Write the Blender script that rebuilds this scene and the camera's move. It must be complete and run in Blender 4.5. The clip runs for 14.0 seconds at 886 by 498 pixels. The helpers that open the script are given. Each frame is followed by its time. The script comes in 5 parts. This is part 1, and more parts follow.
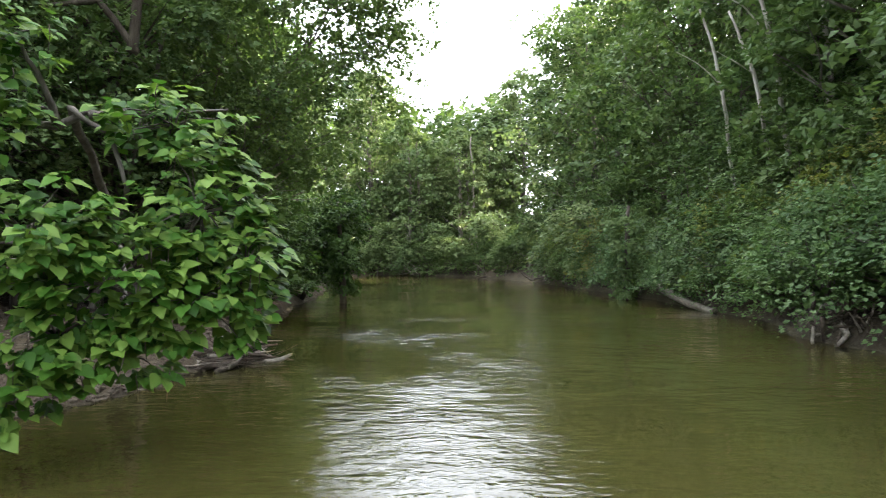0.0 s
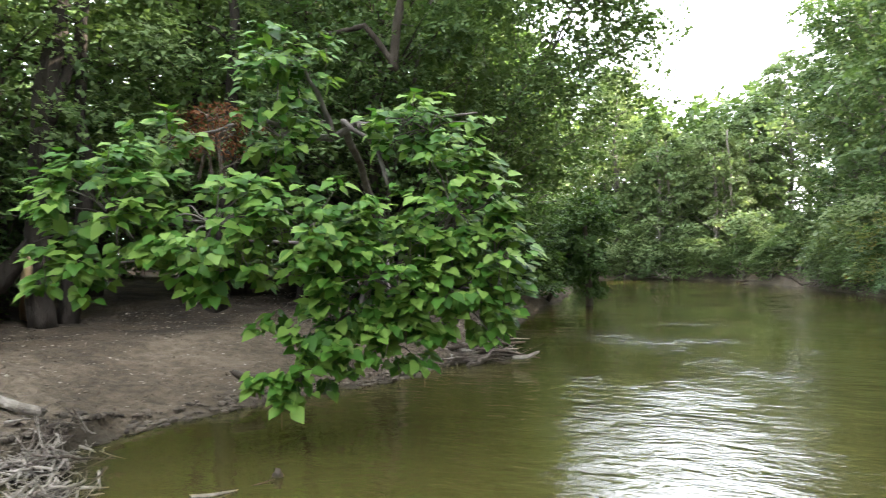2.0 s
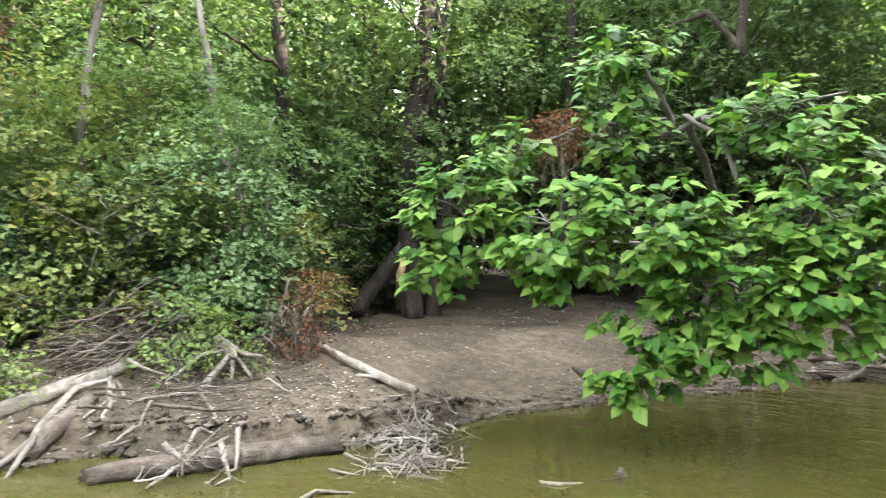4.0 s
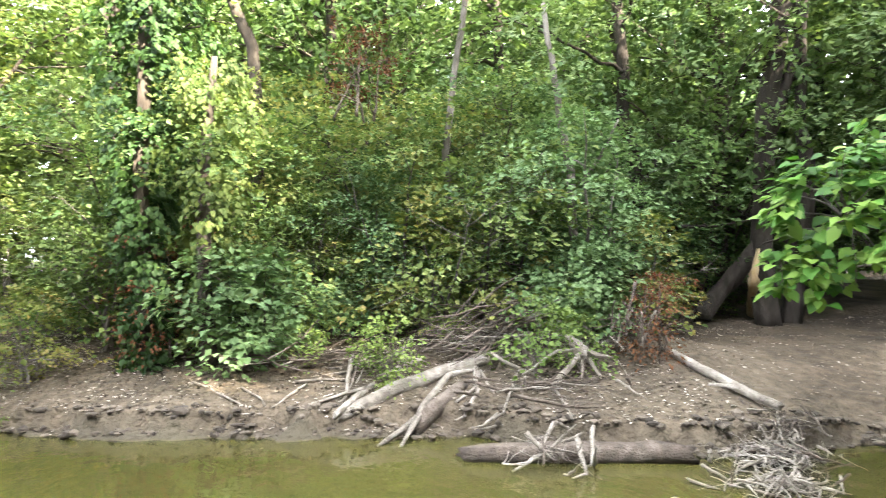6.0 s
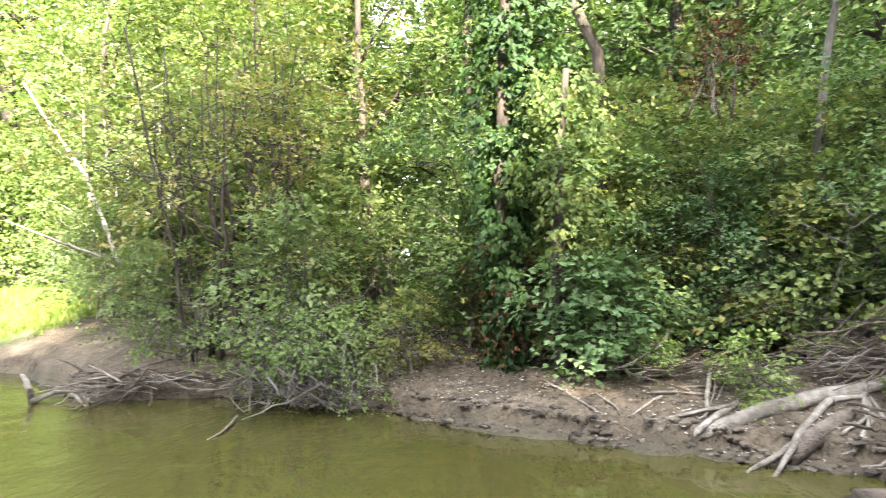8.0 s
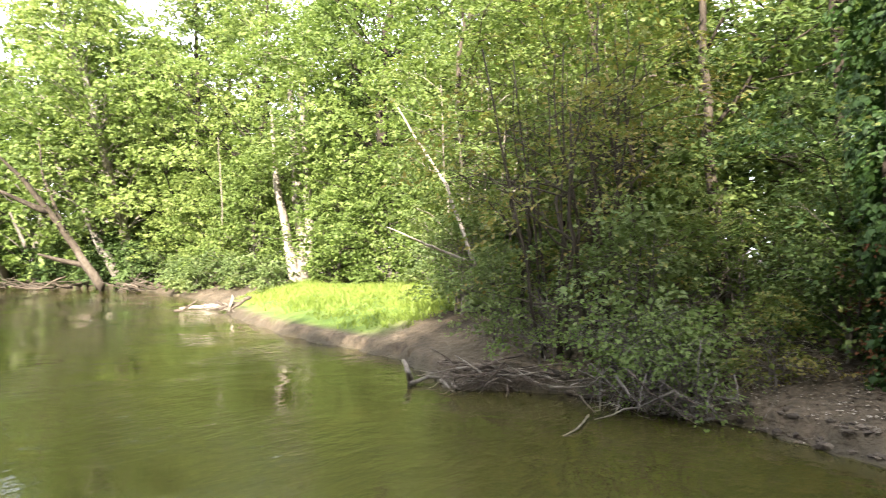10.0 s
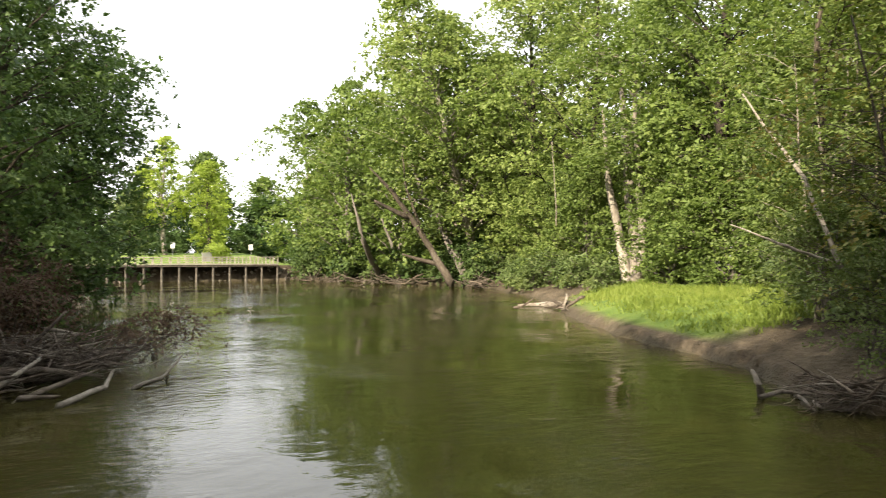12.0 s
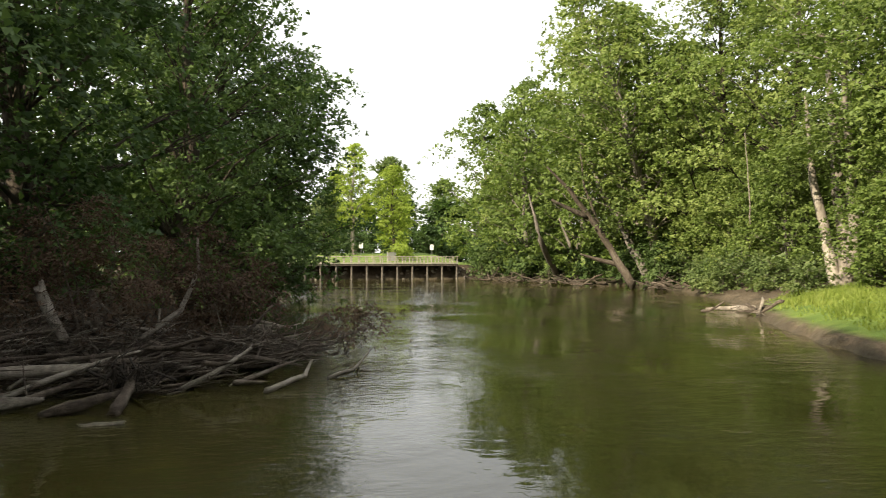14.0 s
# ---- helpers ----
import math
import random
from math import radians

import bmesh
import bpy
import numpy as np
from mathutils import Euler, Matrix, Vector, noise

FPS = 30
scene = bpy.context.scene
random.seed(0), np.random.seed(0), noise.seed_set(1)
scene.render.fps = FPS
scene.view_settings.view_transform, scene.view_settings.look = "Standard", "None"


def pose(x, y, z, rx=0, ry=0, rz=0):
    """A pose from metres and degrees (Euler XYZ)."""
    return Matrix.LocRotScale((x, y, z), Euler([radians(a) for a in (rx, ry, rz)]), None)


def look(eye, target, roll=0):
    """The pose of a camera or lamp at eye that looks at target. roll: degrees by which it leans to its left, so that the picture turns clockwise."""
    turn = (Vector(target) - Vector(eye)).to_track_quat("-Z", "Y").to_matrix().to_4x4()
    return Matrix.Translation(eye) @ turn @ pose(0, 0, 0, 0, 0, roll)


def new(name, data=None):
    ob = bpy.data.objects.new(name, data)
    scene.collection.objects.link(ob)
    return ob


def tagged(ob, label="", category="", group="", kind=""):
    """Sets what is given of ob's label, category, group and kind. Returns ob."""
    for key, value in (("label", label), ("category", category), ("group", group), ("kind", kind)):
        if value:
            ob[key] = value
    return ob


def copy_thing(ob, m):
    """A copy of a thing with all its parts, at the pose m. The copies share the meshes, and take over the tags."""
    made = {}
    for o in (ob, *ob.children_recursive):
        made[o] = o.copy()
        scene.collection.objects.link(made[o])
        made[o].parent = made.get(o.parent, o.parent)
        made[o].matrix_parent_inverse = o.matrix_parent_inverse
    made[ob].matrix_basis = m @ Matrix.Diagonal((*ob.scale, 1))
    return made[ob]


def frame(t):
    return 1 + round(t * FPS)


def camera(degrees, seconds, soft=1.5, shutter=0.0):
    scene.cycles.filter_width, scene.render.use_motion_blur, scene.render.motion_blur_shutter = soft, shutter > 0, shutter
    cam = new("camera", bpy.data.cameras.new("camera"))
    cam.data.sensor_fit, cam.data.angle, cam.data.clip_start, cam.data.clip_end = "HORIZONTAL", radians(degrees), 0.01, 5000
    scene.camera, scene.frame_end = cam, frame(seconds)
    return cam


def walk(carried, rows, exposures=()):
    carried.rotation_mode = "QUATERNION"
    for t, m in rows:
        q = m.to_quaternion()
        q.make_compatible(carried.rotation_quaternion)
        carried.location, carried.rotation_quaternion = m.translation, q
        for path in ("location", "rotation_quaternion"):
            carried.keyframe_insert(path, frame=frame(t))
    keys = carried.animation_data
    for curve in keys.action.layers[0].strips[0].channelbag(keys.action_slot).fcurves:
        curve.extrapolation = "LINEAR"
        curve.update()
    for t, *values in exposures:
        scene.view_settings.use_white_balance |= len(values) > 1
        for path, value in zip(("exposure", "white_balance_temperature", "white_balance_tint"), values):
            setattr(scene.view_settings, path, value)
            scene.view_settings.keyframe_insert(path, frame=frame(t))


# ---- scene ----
cam = camera(65.5, 14.0, 1.0, 0.3)
METRES, EYE, TILT, LEAN, TURN = 1.87, 3.0, 0.0, 0.0, 0.0
ROWS = [
    (0.0, 0.0, 0.0, 0.0, 0.0, 0.0, -0.0),
    (0.5, 0.0101, -0.0048, -0.0226, 3.88, 0.1, 0.08),
    (1.0, 0.0098, 0.0001, -0.037, 7.93, 0.15, 0.13),
    (1.5, -0.0002, 0.0085, -0.0611, 13.56, 0.27, 0.26),
    (2.0, -0.0178, 0.0247, -0.0732, 20.18, 0.41, 0.37),
    (2.5, -0.034, 0.027, -0.0729, 27.04, 0.48, 0.37),
    (3.0, -0.0395, 0.0125, -0.072, 33.88, 0.52, 0.38),
    (5.5, -0.0166, -0.1879, -0.0436, 67.74, 0.68, 0.45),
    (6.0, -0.0231, -0.2373, -0.0279, 74.49, 0.71, 0.44),
    (6.5, -0.0364, -0.3033, 0.0007, 81.19, 0.67, 0.42),
    (7.0, -0.0458, -0.3602, 0.0221, 87.96, 0.69, 0.41),
    (7.5, -0.0528, -0.4111, 0.0442, 94.73, 0.68, 0.41),
    (8.0, -0.0607, -0.4539, 0.0719, 101.46, 0.69, 0.39),
    (10.5, 0.0461, -0.7047, 0.1166, 134.92, 0.77, 0.33),
    (11.0, 0.0438, -0.7197, 0.1193, 141.7, 0.8, 0.3),
    (11.5, 0.0528, -0.7303, 0.1187, 148.47, 0.83, 0.25),
    (12.0, 0.0641, -0.7405, 0.1145, 155.17, 0.87, 0.2),
    (12.5, 0.0749, -0.7493, 0.1149, 159.13, 0.89, 0.12),
    (13.0, 0.0786, -0.7514, 0.1083, 161.41, 0.95, 0.09),
    (13.5, 0.083, -0.7544, 0.1183, 165.63, 0.91, 0.05),
    (14.0, 0.0912, -0.7531, 0.1166, 169.8, 0.88, -0.0),
]
walk(cam, [(t, pose(0, 0, EYE, TILT, LEAN, TURN) @ pose(METRES * x, METRES * y, METRES * z, 90 + pitch, roll, yaw)) for t, x, y, z, yaw, pitch, roll in ROWS],
     [(0.0, 3.15, 6300, 10), (1.5, 3.25, 6300, 10), (2.3, 3.82, 6300, 10), (3.0, 4.2, 6300, 10), (6.0, 4.3, 6300, 11), (7.0, 4.15, 6350, 12), (8.0, 3.92, 6150, 13), (10.5, 2.5, 6450, 12), (11.5, 1.95, 6750, 10),
      (12.5, 1.28, 7000, 9), (13.0, 1.16, 7000, 8), (14.0, 1.18, 7000, 8)])

# ---------------------------------------------------------------- world, sun
world = bpy.data.worlds.new("sky")
world.use_nodes = True
scene.world = world
wn = world.node_tree
SUN_AZ, SUN_EL = -62.0, 31.0       # degrees anticlockwise from +y, and above the horizon
sky = wn.nodes.new("ShaderNodeTexSky")
sky.sky_type, sky.sun_disc = "NISHITA", False
sky.sun_elevation, sky.sun_rotation = radians(SUN_EL), radians(-SUN_AZ)
sky.air_density, sky.dust_density, sky.ozone_density = 1.0, 5.0, 0.6
thin_cloud = wn.nodes.new("ShaderNodeMix")
thin_cloud.data_type = "RGBA"
thin_cloud.inputs[0].default_value = 0.62
thin_cloud.inputs[7].default_value = (11.6, 11.8, 12.2, 1)
wn.links.new(sky.outputs[0], thin_cloud.inputs[6])
wn.links.new(thin_cloud.outputs[2], wn.nodes["Background"].inputs[0])
wn.nodes["Background"].inputs[1].default_value = 0.080

sun_data = bpy.data.lights.new("sun", "SUN")
sun_data.energy, sun_data.angle, sun_data.color = 5.0, radians(0.6), (1.0, 0.88, 0.70)
sun = new("sun", sun_data)
a, e = radians(SUN_AZ), radians(SUN_EL)
sun_from = Vector((-math.sin(a) * math.cos(e), math.cos(a) * math.cos(e), math.sin(e)))
sun.matrix_world = look(sun_from * 300, (0, 0, 0))


# ---------------------------------------------------------------- materials
DEPTH = 0.74                       # share of each listed colour: shaded leaf, wood and soil are deep in tone


def material(name, colours, scale=4.0, rough=0.8, bump=0.3, bump_scale=30.0, stretch=(1, 1, 1), metal=0.0, spec=0.3, coarse=0.35, random_share=0.0, relief=0.05):
    """Two scales of noise between the colours of a ramp, a fine relief."""
    m = bpy.data.materials.new(name)
    m.use_nodes = True
    t = m.node_tree
    b = t.nodes["Principled BSDF"]
    co = t.nodes.new("ShaderNodeTexCoord")
    mp = t.nodes.new("ShaderNodeMapping")
    mp.inputs["Scale"].default_value = stretch
    t.links.new(co.outputs["Object"], mp.inputs[0])
    n1, n2, n3 = (t.nodes.new("ShaderNodeTexNoise") for _ in range(3))
    for n, s, d in ((n1, scale, 5), (n2, scale * coarse * 0.3, 3), (n3, bump_scale, 6)):
        n.inputs["Scale"].default_value, n.inputs["Detail"].default_value = s, d
        t.links.new(mp.outputs[0], n.inputs["Vector"])
    mix = t.nodes.new("ShaderNodeMath")
    mix.operation = "ADD"
    t.links.new(n1.outputs[0], mix.inputs[0])
    t.links.new(n2.outputs[0], mix.inputs[1])
    src = mix.outputs[0]
    if random_share:
        info = t.nodes.new("ShaderNodeNewGeometry")
        mul = t.nodes.new("ShaderNodeMath")
        mul.operation = "MULTIPLY_ADD"
        mul.inputs[1].default_value, mul.inputs[2].default_value = random_share, -random_share / 2
        t.links.new(info.outputs["Random Per Island"], mul.inputs[0])
        add = t.nodes.new("ShaderNodeMath")
        add.operation = "ADD"
        t.links.new(src, add.inputs[0])
        t.links.new(mul.outputs[0], add.inputs[1])
        src = add.outputs[0]
        each = t.nodes.new("ShaderNodeObjectInfo")
        shift = t.nodes.new("ShaderNodeMath")
        shift.operation = "MULTIPLY_ADD"
        shift.inputs[1].default_value, shift.inputs[2].default_value = 0.45, -0.22
        t.links.new(each.outputs["Random"], shift.inputs[0])
        add2 = t.nodes.new("ShaderNodeMath")
        add2.operation = "ADD"
        t.links.new(src, add2.inputs[0])
        t.links.new(shift.outputs[0], add2.inputs[1])
        src = add2.outputs[0]
    half = t.nodes.new("ShaderNodeMapRange")
    half.inputs["From Min"].default_value, half.inputs["From Max"].default_value = 0.65, 1.35
    t.links.new(src, half.inputs[0])
    ramp = t.nodes.new("ShaderNodeValToRGB")
    el = ramp.color_ramp.elements
    while len(el) < len(colours):
        el.new(0.5)
    for i, c in enumerate(colours):
        el[i].position = i / (len(colours) - 1)
        el[i].color = (*(v * DEPTH for v in c), 1)
    t.links.new(half.outputs[0], ramp.inputs[0])
    t.links.new(ramp.outputs[0], b.inputs["Base Color"])
    b.inputs["Roughness"].default_value, b.inputs["Metallic"].default_value = rough, metal
    b.inputs["Specular IOR Level"].default_value = spec
    if bump:
        bp = t.nodes.new("ShaderNodeBump")
        bp.inputs["Strength"].default_value, bp.inputs["Distance"].default_value = bump, relief
        t.links.new(n3.outputs[0], bp.inputs["Height"])
        t.links.new(bp.outputs[0], b.inputs["Normal"])
    return m


def leaf_material(name, colours, through_light=0.35, rough=0.55, spec=0.2, tint=(1.25, 1.3, 0.75), share=0.3):
    """Leaves: each leaf its own shade, a slow drift over the crown, light that shines through."""
    colours = [(r, g * 1.02, b * .91) for r, g, b in colours]
    m = material(name, colours, scale=0.9, rough=rough, bump=0, spec=spec, random_share=share)
    t = m.node_tree
    b = t.nodes["Principled BSDF"]
    ramp = [n for n in t.nodes if n.type == "VALTORGB"][0]
    tr = t.nodes.new("ShaderNodeBsdfTranslucent")
    mul = t.nodes.new("ShaderNodeMix")
    mul.data_type, mul.blend_type = "RGBA", "MULTIPLY"
    mul.inputs[0].default_value = 1
    mul.inputs[7].default_value = (*tint, 1)
    t.links.new(ramp.outputs[0], mul.inputs[6])
    t.links.new(mul.outputs[2], tr.inputs[0])
    mx = t.nodes.new("ShaderNodeMixShader")
    mx.inputs[0].default_value = through_light
    t.links.new(b.outputs[0], mx.inputs[1])
    t.links.new(tr.outputs[0], mx.inputs[2])
    t.links.new(mx.outputs[0], t.nodes["Material Output"].inputs[0])
    return m


LEAF_MAPLE = leaf_material("maple_leaf", [(.045, .080, .030), (.080, .130, .046), (.128, .182, .070)])
LEAF_DARK = leaf_material("dark_leaf", [(.054, .097, .037), (.094, .158, .058), (.15, .224, .083)])
LEAF_LIGHT = leaf_material("light_leaf", [(.095, .142, .048), (.15, .21, .070), (.215, .270, .105)], 0.45)
LEAF_LIME = leaf_material("lime_leaf", [(.25, .33, .07), (.34, .43, .10), (.43, .52, .14)], 0.5)
# lighter, yellower leaf: part of the sunlight is put into its colour
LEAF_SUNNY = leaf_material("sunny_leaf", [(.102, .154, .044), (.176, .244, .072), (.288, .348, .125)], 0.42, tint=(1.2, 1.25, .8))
LEAF_PALE = leaf_material("pale_leaf", [(.085, .135, .055), (.135, .19, .08), (.20, .25, .115)], 0.40, tint=(1.18, 1.22, .85))
LEAF_WILLOW = leaf_material("willow_leaf", [(.11, .16, .068), (.165, .225, .095), (.24, .285, .13)], 0.42)
LEAF_YELLOW = leaf_material("yellowing_leaf", [(.08, .12, .036), (.13, .175, .05), (.20, .22, .07), (.27, .22, .085)], 0.42)
LEAF_CATALPA = leaf_material("catalpa_leaf", [(.024, .072, .012), (.048, .130, .019), (.082, .195, .030), (.175, .285, .060)], 0.34, 0.5, 0.2, share=0.75)
LEAF_VINE = leaf_material("vine_leaf", [(.025, .055, .017), (.05, .10, .026), (.085, .15, .038)], 0.33)
LEAF_WEST = leaf_material("west_bank_leaf", [(.052, .092, .033), (.088, .148, .050), (.145, .21, .072)], .38)
LEAF_RIVER = leaf_material("riverside_leaf", [(.058, .105, .042), (.105, .165, .066), (.165, .225, .095)], 0.38)
LEAF_MIXED = leaf_material("mixed_leaf", [(.07, .125, .052), (.12, .185, .066), (.185, .24, .085), (.26, .26, .10)], 0.42, share=.6)
LEAF_BLUE = leaf_material("greyish_leaf", [(.085, .15, .072), (.135, .215, .10), (.20, .285, .145)], 0.40)
LEAF_BROWN = leaf_material("dead_leaf", [(.095, .064, .052), (.155, .106, .086), (.24, .175, .148)], 0.25, 0.8, 0.1, (1.1, 0.9, 0.7))
LEAF_RUST = leaf_material("rust_leaf", [(.075, .030, .016), (.125, .055, .028), (.195, .095, .05)], 0.25, 0.8, 0.1, (1.1, 0.9, 0.7))
BARK = material("bark", [(.03, .024, .018), (.075, .06, .045), (.14, .12, .095)], 7, 0.9, 0.9, 22, (1, 1, .25))
BARK_DARK = material("dark_bark", [(.018, .014, .011), (.04, .032, .025), (.075, .062, .05)], 7, 0.95, 0.9, 22, (1, 1, .25))
BARK_PALE = material("pale_bark", [(.11, .095, .075), (.27, .24, .20), (.45, .42, .36)], 3, 0.85, 0.5, 18, (1, 1, .4))
BARK_WHITE = material("bleached_bark", [(.26, .235, .2), (.52, .49, .44), (.82, .80, .75)], 3, 0.85, 0.5, 18, (1, 1, .4))
BARK_GREY = material("grey_bark", [(.07, .06, .05), (.15, .135, .115), (.26, .24, .21)], 6, 0.9, 0.7, 22, (1, 1, .3))
DRIFT = material("bleached_driftwood", [(.12, .10, .08), (.29, .255, .21), (.52, .47, .41)], 6, 0.9, 1.0, 34, (1, 1, 1))
DRIFT_DARK = material("weathered_driftwood", [(.042, .032, .025), (.115, .090, .07), (.25, .21, .17)], 6, 0.9, 1.0, 30, (1, 1, 1))
RAW_WOOD = material("raw_split_wood", [(.30, .18, .08), (.48, .32, .16), (.58, .44, .27)], 8, 0.8, 0.5, 30, (1, 1, .3))
DECK_WOOD = material("weathered_planks", [(.20, .18, .15), (.33, .30, .26), (.44, .41, .36)], 6, 0.85, 0.4, 30)
DECK_DARK = material("dark_timber", [(.05, .042, .035), (.10, .085, .07), (.16, .14, .12)], 6, 0.9, 0.4, 30)
STONE = material("riprap_stone", [(.05, .042, .034), (.12, .105, .085), (.26, .23, .19)], 3, 0.9, 0.7, 14, random_share=0.5)
MUD = material("bank_mud", [(.04, .032, .024), (.09, .072, .054), (.16, .132, .10)], 6, 0.9, 0.6, 20, random_share=0.6)
GRASS = leaf_material("tall_grass", [(.14, .20, .04), (.22, .29, .065), (.32, .37, .11)], 0.4)
LITTER = material("fallen_leaves", [(.07, .05, .032), (.19, .15, .11), (.40, .36, .30)], 4, 0.9, 0, random_share=1.2)
SIGN_WHITE = material("white_sign_paint", [(.95, .95, .92), (1.0, 1.0, .98), (1.05, 1.05, 1.03)], 3, 0.6, 0.1)
POST_GREY = material("galvanised_post", [(.28, .28, .28), (.36, .36, .36), (.44, .44, .44)], 5, 0.5, 0.1, metal=0.6)


def ground_material():
    """Silt and sand near the water, litter under the trees (its dark tone also shades some banks), mown lawn in the
    park.
    """
    m = material("river_bank_soil", [(.05, .038, .025), (.108, .084, .056), (.19, .152, .106)], 5.0, 0.95, 1.0, 9, relief=.14)
    t = m.node_tree
    b = t.nodes["Principled BSDF"]
    ramp = [n for n in t.nodes if n.type == "VALTORGB"][0]
    col = t.nodes.new("ShaderNodeVertexColor")
    col.layer_name = "cover"
    sep = t.nodes.new("ShaderNodeSeparateColor")
    t.links.new(col.outputs[0], sep.inputs[0])
    nz = t.nodes.new("ShaderNodeTexNoise")
    nz.inputs["Scale"].default_value, nz.inputs["Detail"].default_value = 0.7, 8
    co = t.nodes.new("ShaderNodeTexCoord")
    t.links.new(co.outputs["Object"], nz.inputs["Vector"])
    last = ramp.outputs[0]
    for channel, ca, cb in ((0, (.035, .026, .017), (.10, .075, .048)), (1, (.10, .17, .03), (.20, .28, .055)), (2, (.055, .045, .03), (.10, .085, .055))):
        r2 = t.nodes.new("ShaderNodeValToRGB")
        r2.color_ramp.elements[0].position, r2.color_ramp.elements[1].position = 0.35, 0.68
        r2.color_ramp.elements[0].color, r2.color_ramp.elements[1].color = (*(v * DEPTH for v in ca), 1), (*(v * DEPTH for v in cb), 1)
        t.links.new(nz.outputs[0], r2.inputs[0])
        mx = t.nodes.new("ShaderNodeMix")
        mx.data_type = "RGBA"
        t.links.new(sep.outputs[channel], mx.inputs[0])
        t.links.new(last, mx.inputs[6])
        t.links.new(r2.outputs[0], mx.inputs[7])
        last = mx.outputs[2]
    t.links.new(last, b.inputs["Base Color"])
    return m


def water_material():
    m = bpy.data.materials.new("turbid_river_water")
    m.use_nodes = True
    t = m.node_tree
    b = t.nodes["Principled BSDF"]
    co = t.nodes.new("ShaderNodeTexCoord")
    n0 = t.nodes.new("ShaderNodeTexNoise")
    n0.inputs["Scale"].default_value, n0.inputs["Detail"].default_value = 0.12, 4
    t.links.new(co.outputs["Object"], n0.inputs["Vector"])
    ramp = t.nodes.new("ShaderNodeValToRGB")
    ramp.color_ramp.elements[0].position, ramp.color_ramp.elements[1].position = 0.3, 0.7
    ramp.color_ramp.elements[0].color, ramp.color_ramp.elements[1].color = (.032, .030, .008, 1), (.047, .043, .012, 1)
    t.links.new(n0.outputs[0], ramp.inputs[0])
    t.links.new(ramp.outputs[0], b.inputs["Base Color"])
    b.inputs["Roughness"].default_value, b.inputs["IOR"].default_value = 0.02, 1.42
    last = None
    patch = t.nodes.new("ShaderNodeMapRange")
    n1 = t.nodes.new("ShaderNodeTexNoise")
    n1.inputs["Scale"].default_value, n1.inputs["Detail"].default_value = 0.16, 3
    t.links.new(co.outputs["Object"], n1.inputs["Vector"])
    patch.inputs["From Min"].default_value, patch.inputs["From Max"].default_value = 0.42, 0.62
    patch.inputs["To Min"].default_value, patch.inputs["To Max"].default_value = 0.15, 1.5
    t.links.new(n1.outputs[0], patch.inputs[0])
    rough_water = patch.outputs[0]
    for rx, ry, lx, ly in ((-2.8, 25.0, 1.6, 4.0), (6.2, 20.0, 3.4, 3.0), (-1.0, 12.0, 4.5, 5.0), (-1.0, -24.0, 3.0, 12.0)):   # quick shallow water over bars
        at_bar = t.nodes.new("ShaderNodeMapping")
        at_bar.inputs["Location"].default_value = (-rx / lx, -ry / ly, 0)
        at_bar.inputs["Scale"].default_value = (1 / lx, 1 / ly, 1)
        t.links.new(co.outputs["Object"], at_bar.inputs[0])
        bar = t.nodes.new("ShaderNodeTexGradient")
        bar.gradient_type = "SPHERICAL"
        t.links.new(at_bar.outputs[0], bar.inputs[0])
        more = t.nodes.new("ShaderNodeMath")
        more.operation = "MULTIPLY_ADD"
        more.inputs[1].default_value = 1.2
        t.links.new(bar.outputs[1], more.inputs[0])
        t.links.new(rough_water, more.inputs[2])
        rough_water = more.outputs[0]
    for s, strength, dist, sx, sy, calm in ((0.4, 0.15, 0.22, 1.2, 1.0, False), (1.5, 0.36, 0.07, 0.7, 1.4, True), (4.0, 0.50, 0.027, 0.65, 1.3, True), (9.0, 0.30, 0.012, 0.8, 1.1, True)):
        mp = t.nodes.new("ShaderNodeMapping")
        mp.inputs["Scale"].default_value = (sx, sy, 1)
        t.links.new(co.outputs["Object"], mp.inputs[0])
        n = t.nodes.new("ShaderNodeTexNoise")
        n.inputs["Scale"].default_value, n.inputs["Detail"].default_value, n.inputs["Distortion"].default_value = s, 3, 0.6
        t.links.new(mp.outputs[0], n.inputs["Vector"])
        bp = t.nodes.new("ShaderNodeBump")
        bp.inputs["Strength"].default_value, bp.inputs["Distance"].default_value = strength, dist
        if calm:
            mu = t.nodes.new("ShaderNodeMath")
            mu.operation = "MULTIPLY"
            t.links.new(n.outputs[0], mu.inputs[0])
            t.links.new(rough_water, mu.inputs[1])
            t.links.new(mu.outputs[0], bp.inputs["Height"])
        else:
            t.links.new(n.outputs[0], bp.inputs["Height"])
        if last:
            t.links.new(last, bp.inputs["Normal"])
        last = bp.outputs[0]
    t.links.new(last, b.inputs["Normal"])
    return m


# ---------------------------------------------------------------- mesh helpers
def raw_mesh(name, verts, tris, mat, smooth=False):
    """A mesh from arrays of vertices and triangles."""
    me = bpy.data.meshes.new(name)
    n, k = len(verts), len(tris)
    me.vertices.add(n)
    me.vertices.foreach_set("co", np.asarray(verts, dtype=np.float32).ravel())
    me.loops.add(k * 3)
    me.loops.foreach_set("vertex_index", np.asarray(tris, dtype=np.int32).ravel())
    me.polygons.add(k)
    me.polygons.foreach_set("loop_start", np.arange(0, k * 3, 3, dtype=np.int32))
    me.polygons.foreach_set("use_smooth", np.full(k, smooth))
    me.update(calc_edges=True)
    me.materials.append(mat)
    return me


def mesh_part(name, me, parent=None, label=""):
    ob = new(name, me)
    ob.parent = parent
    return tagged(ob, label)


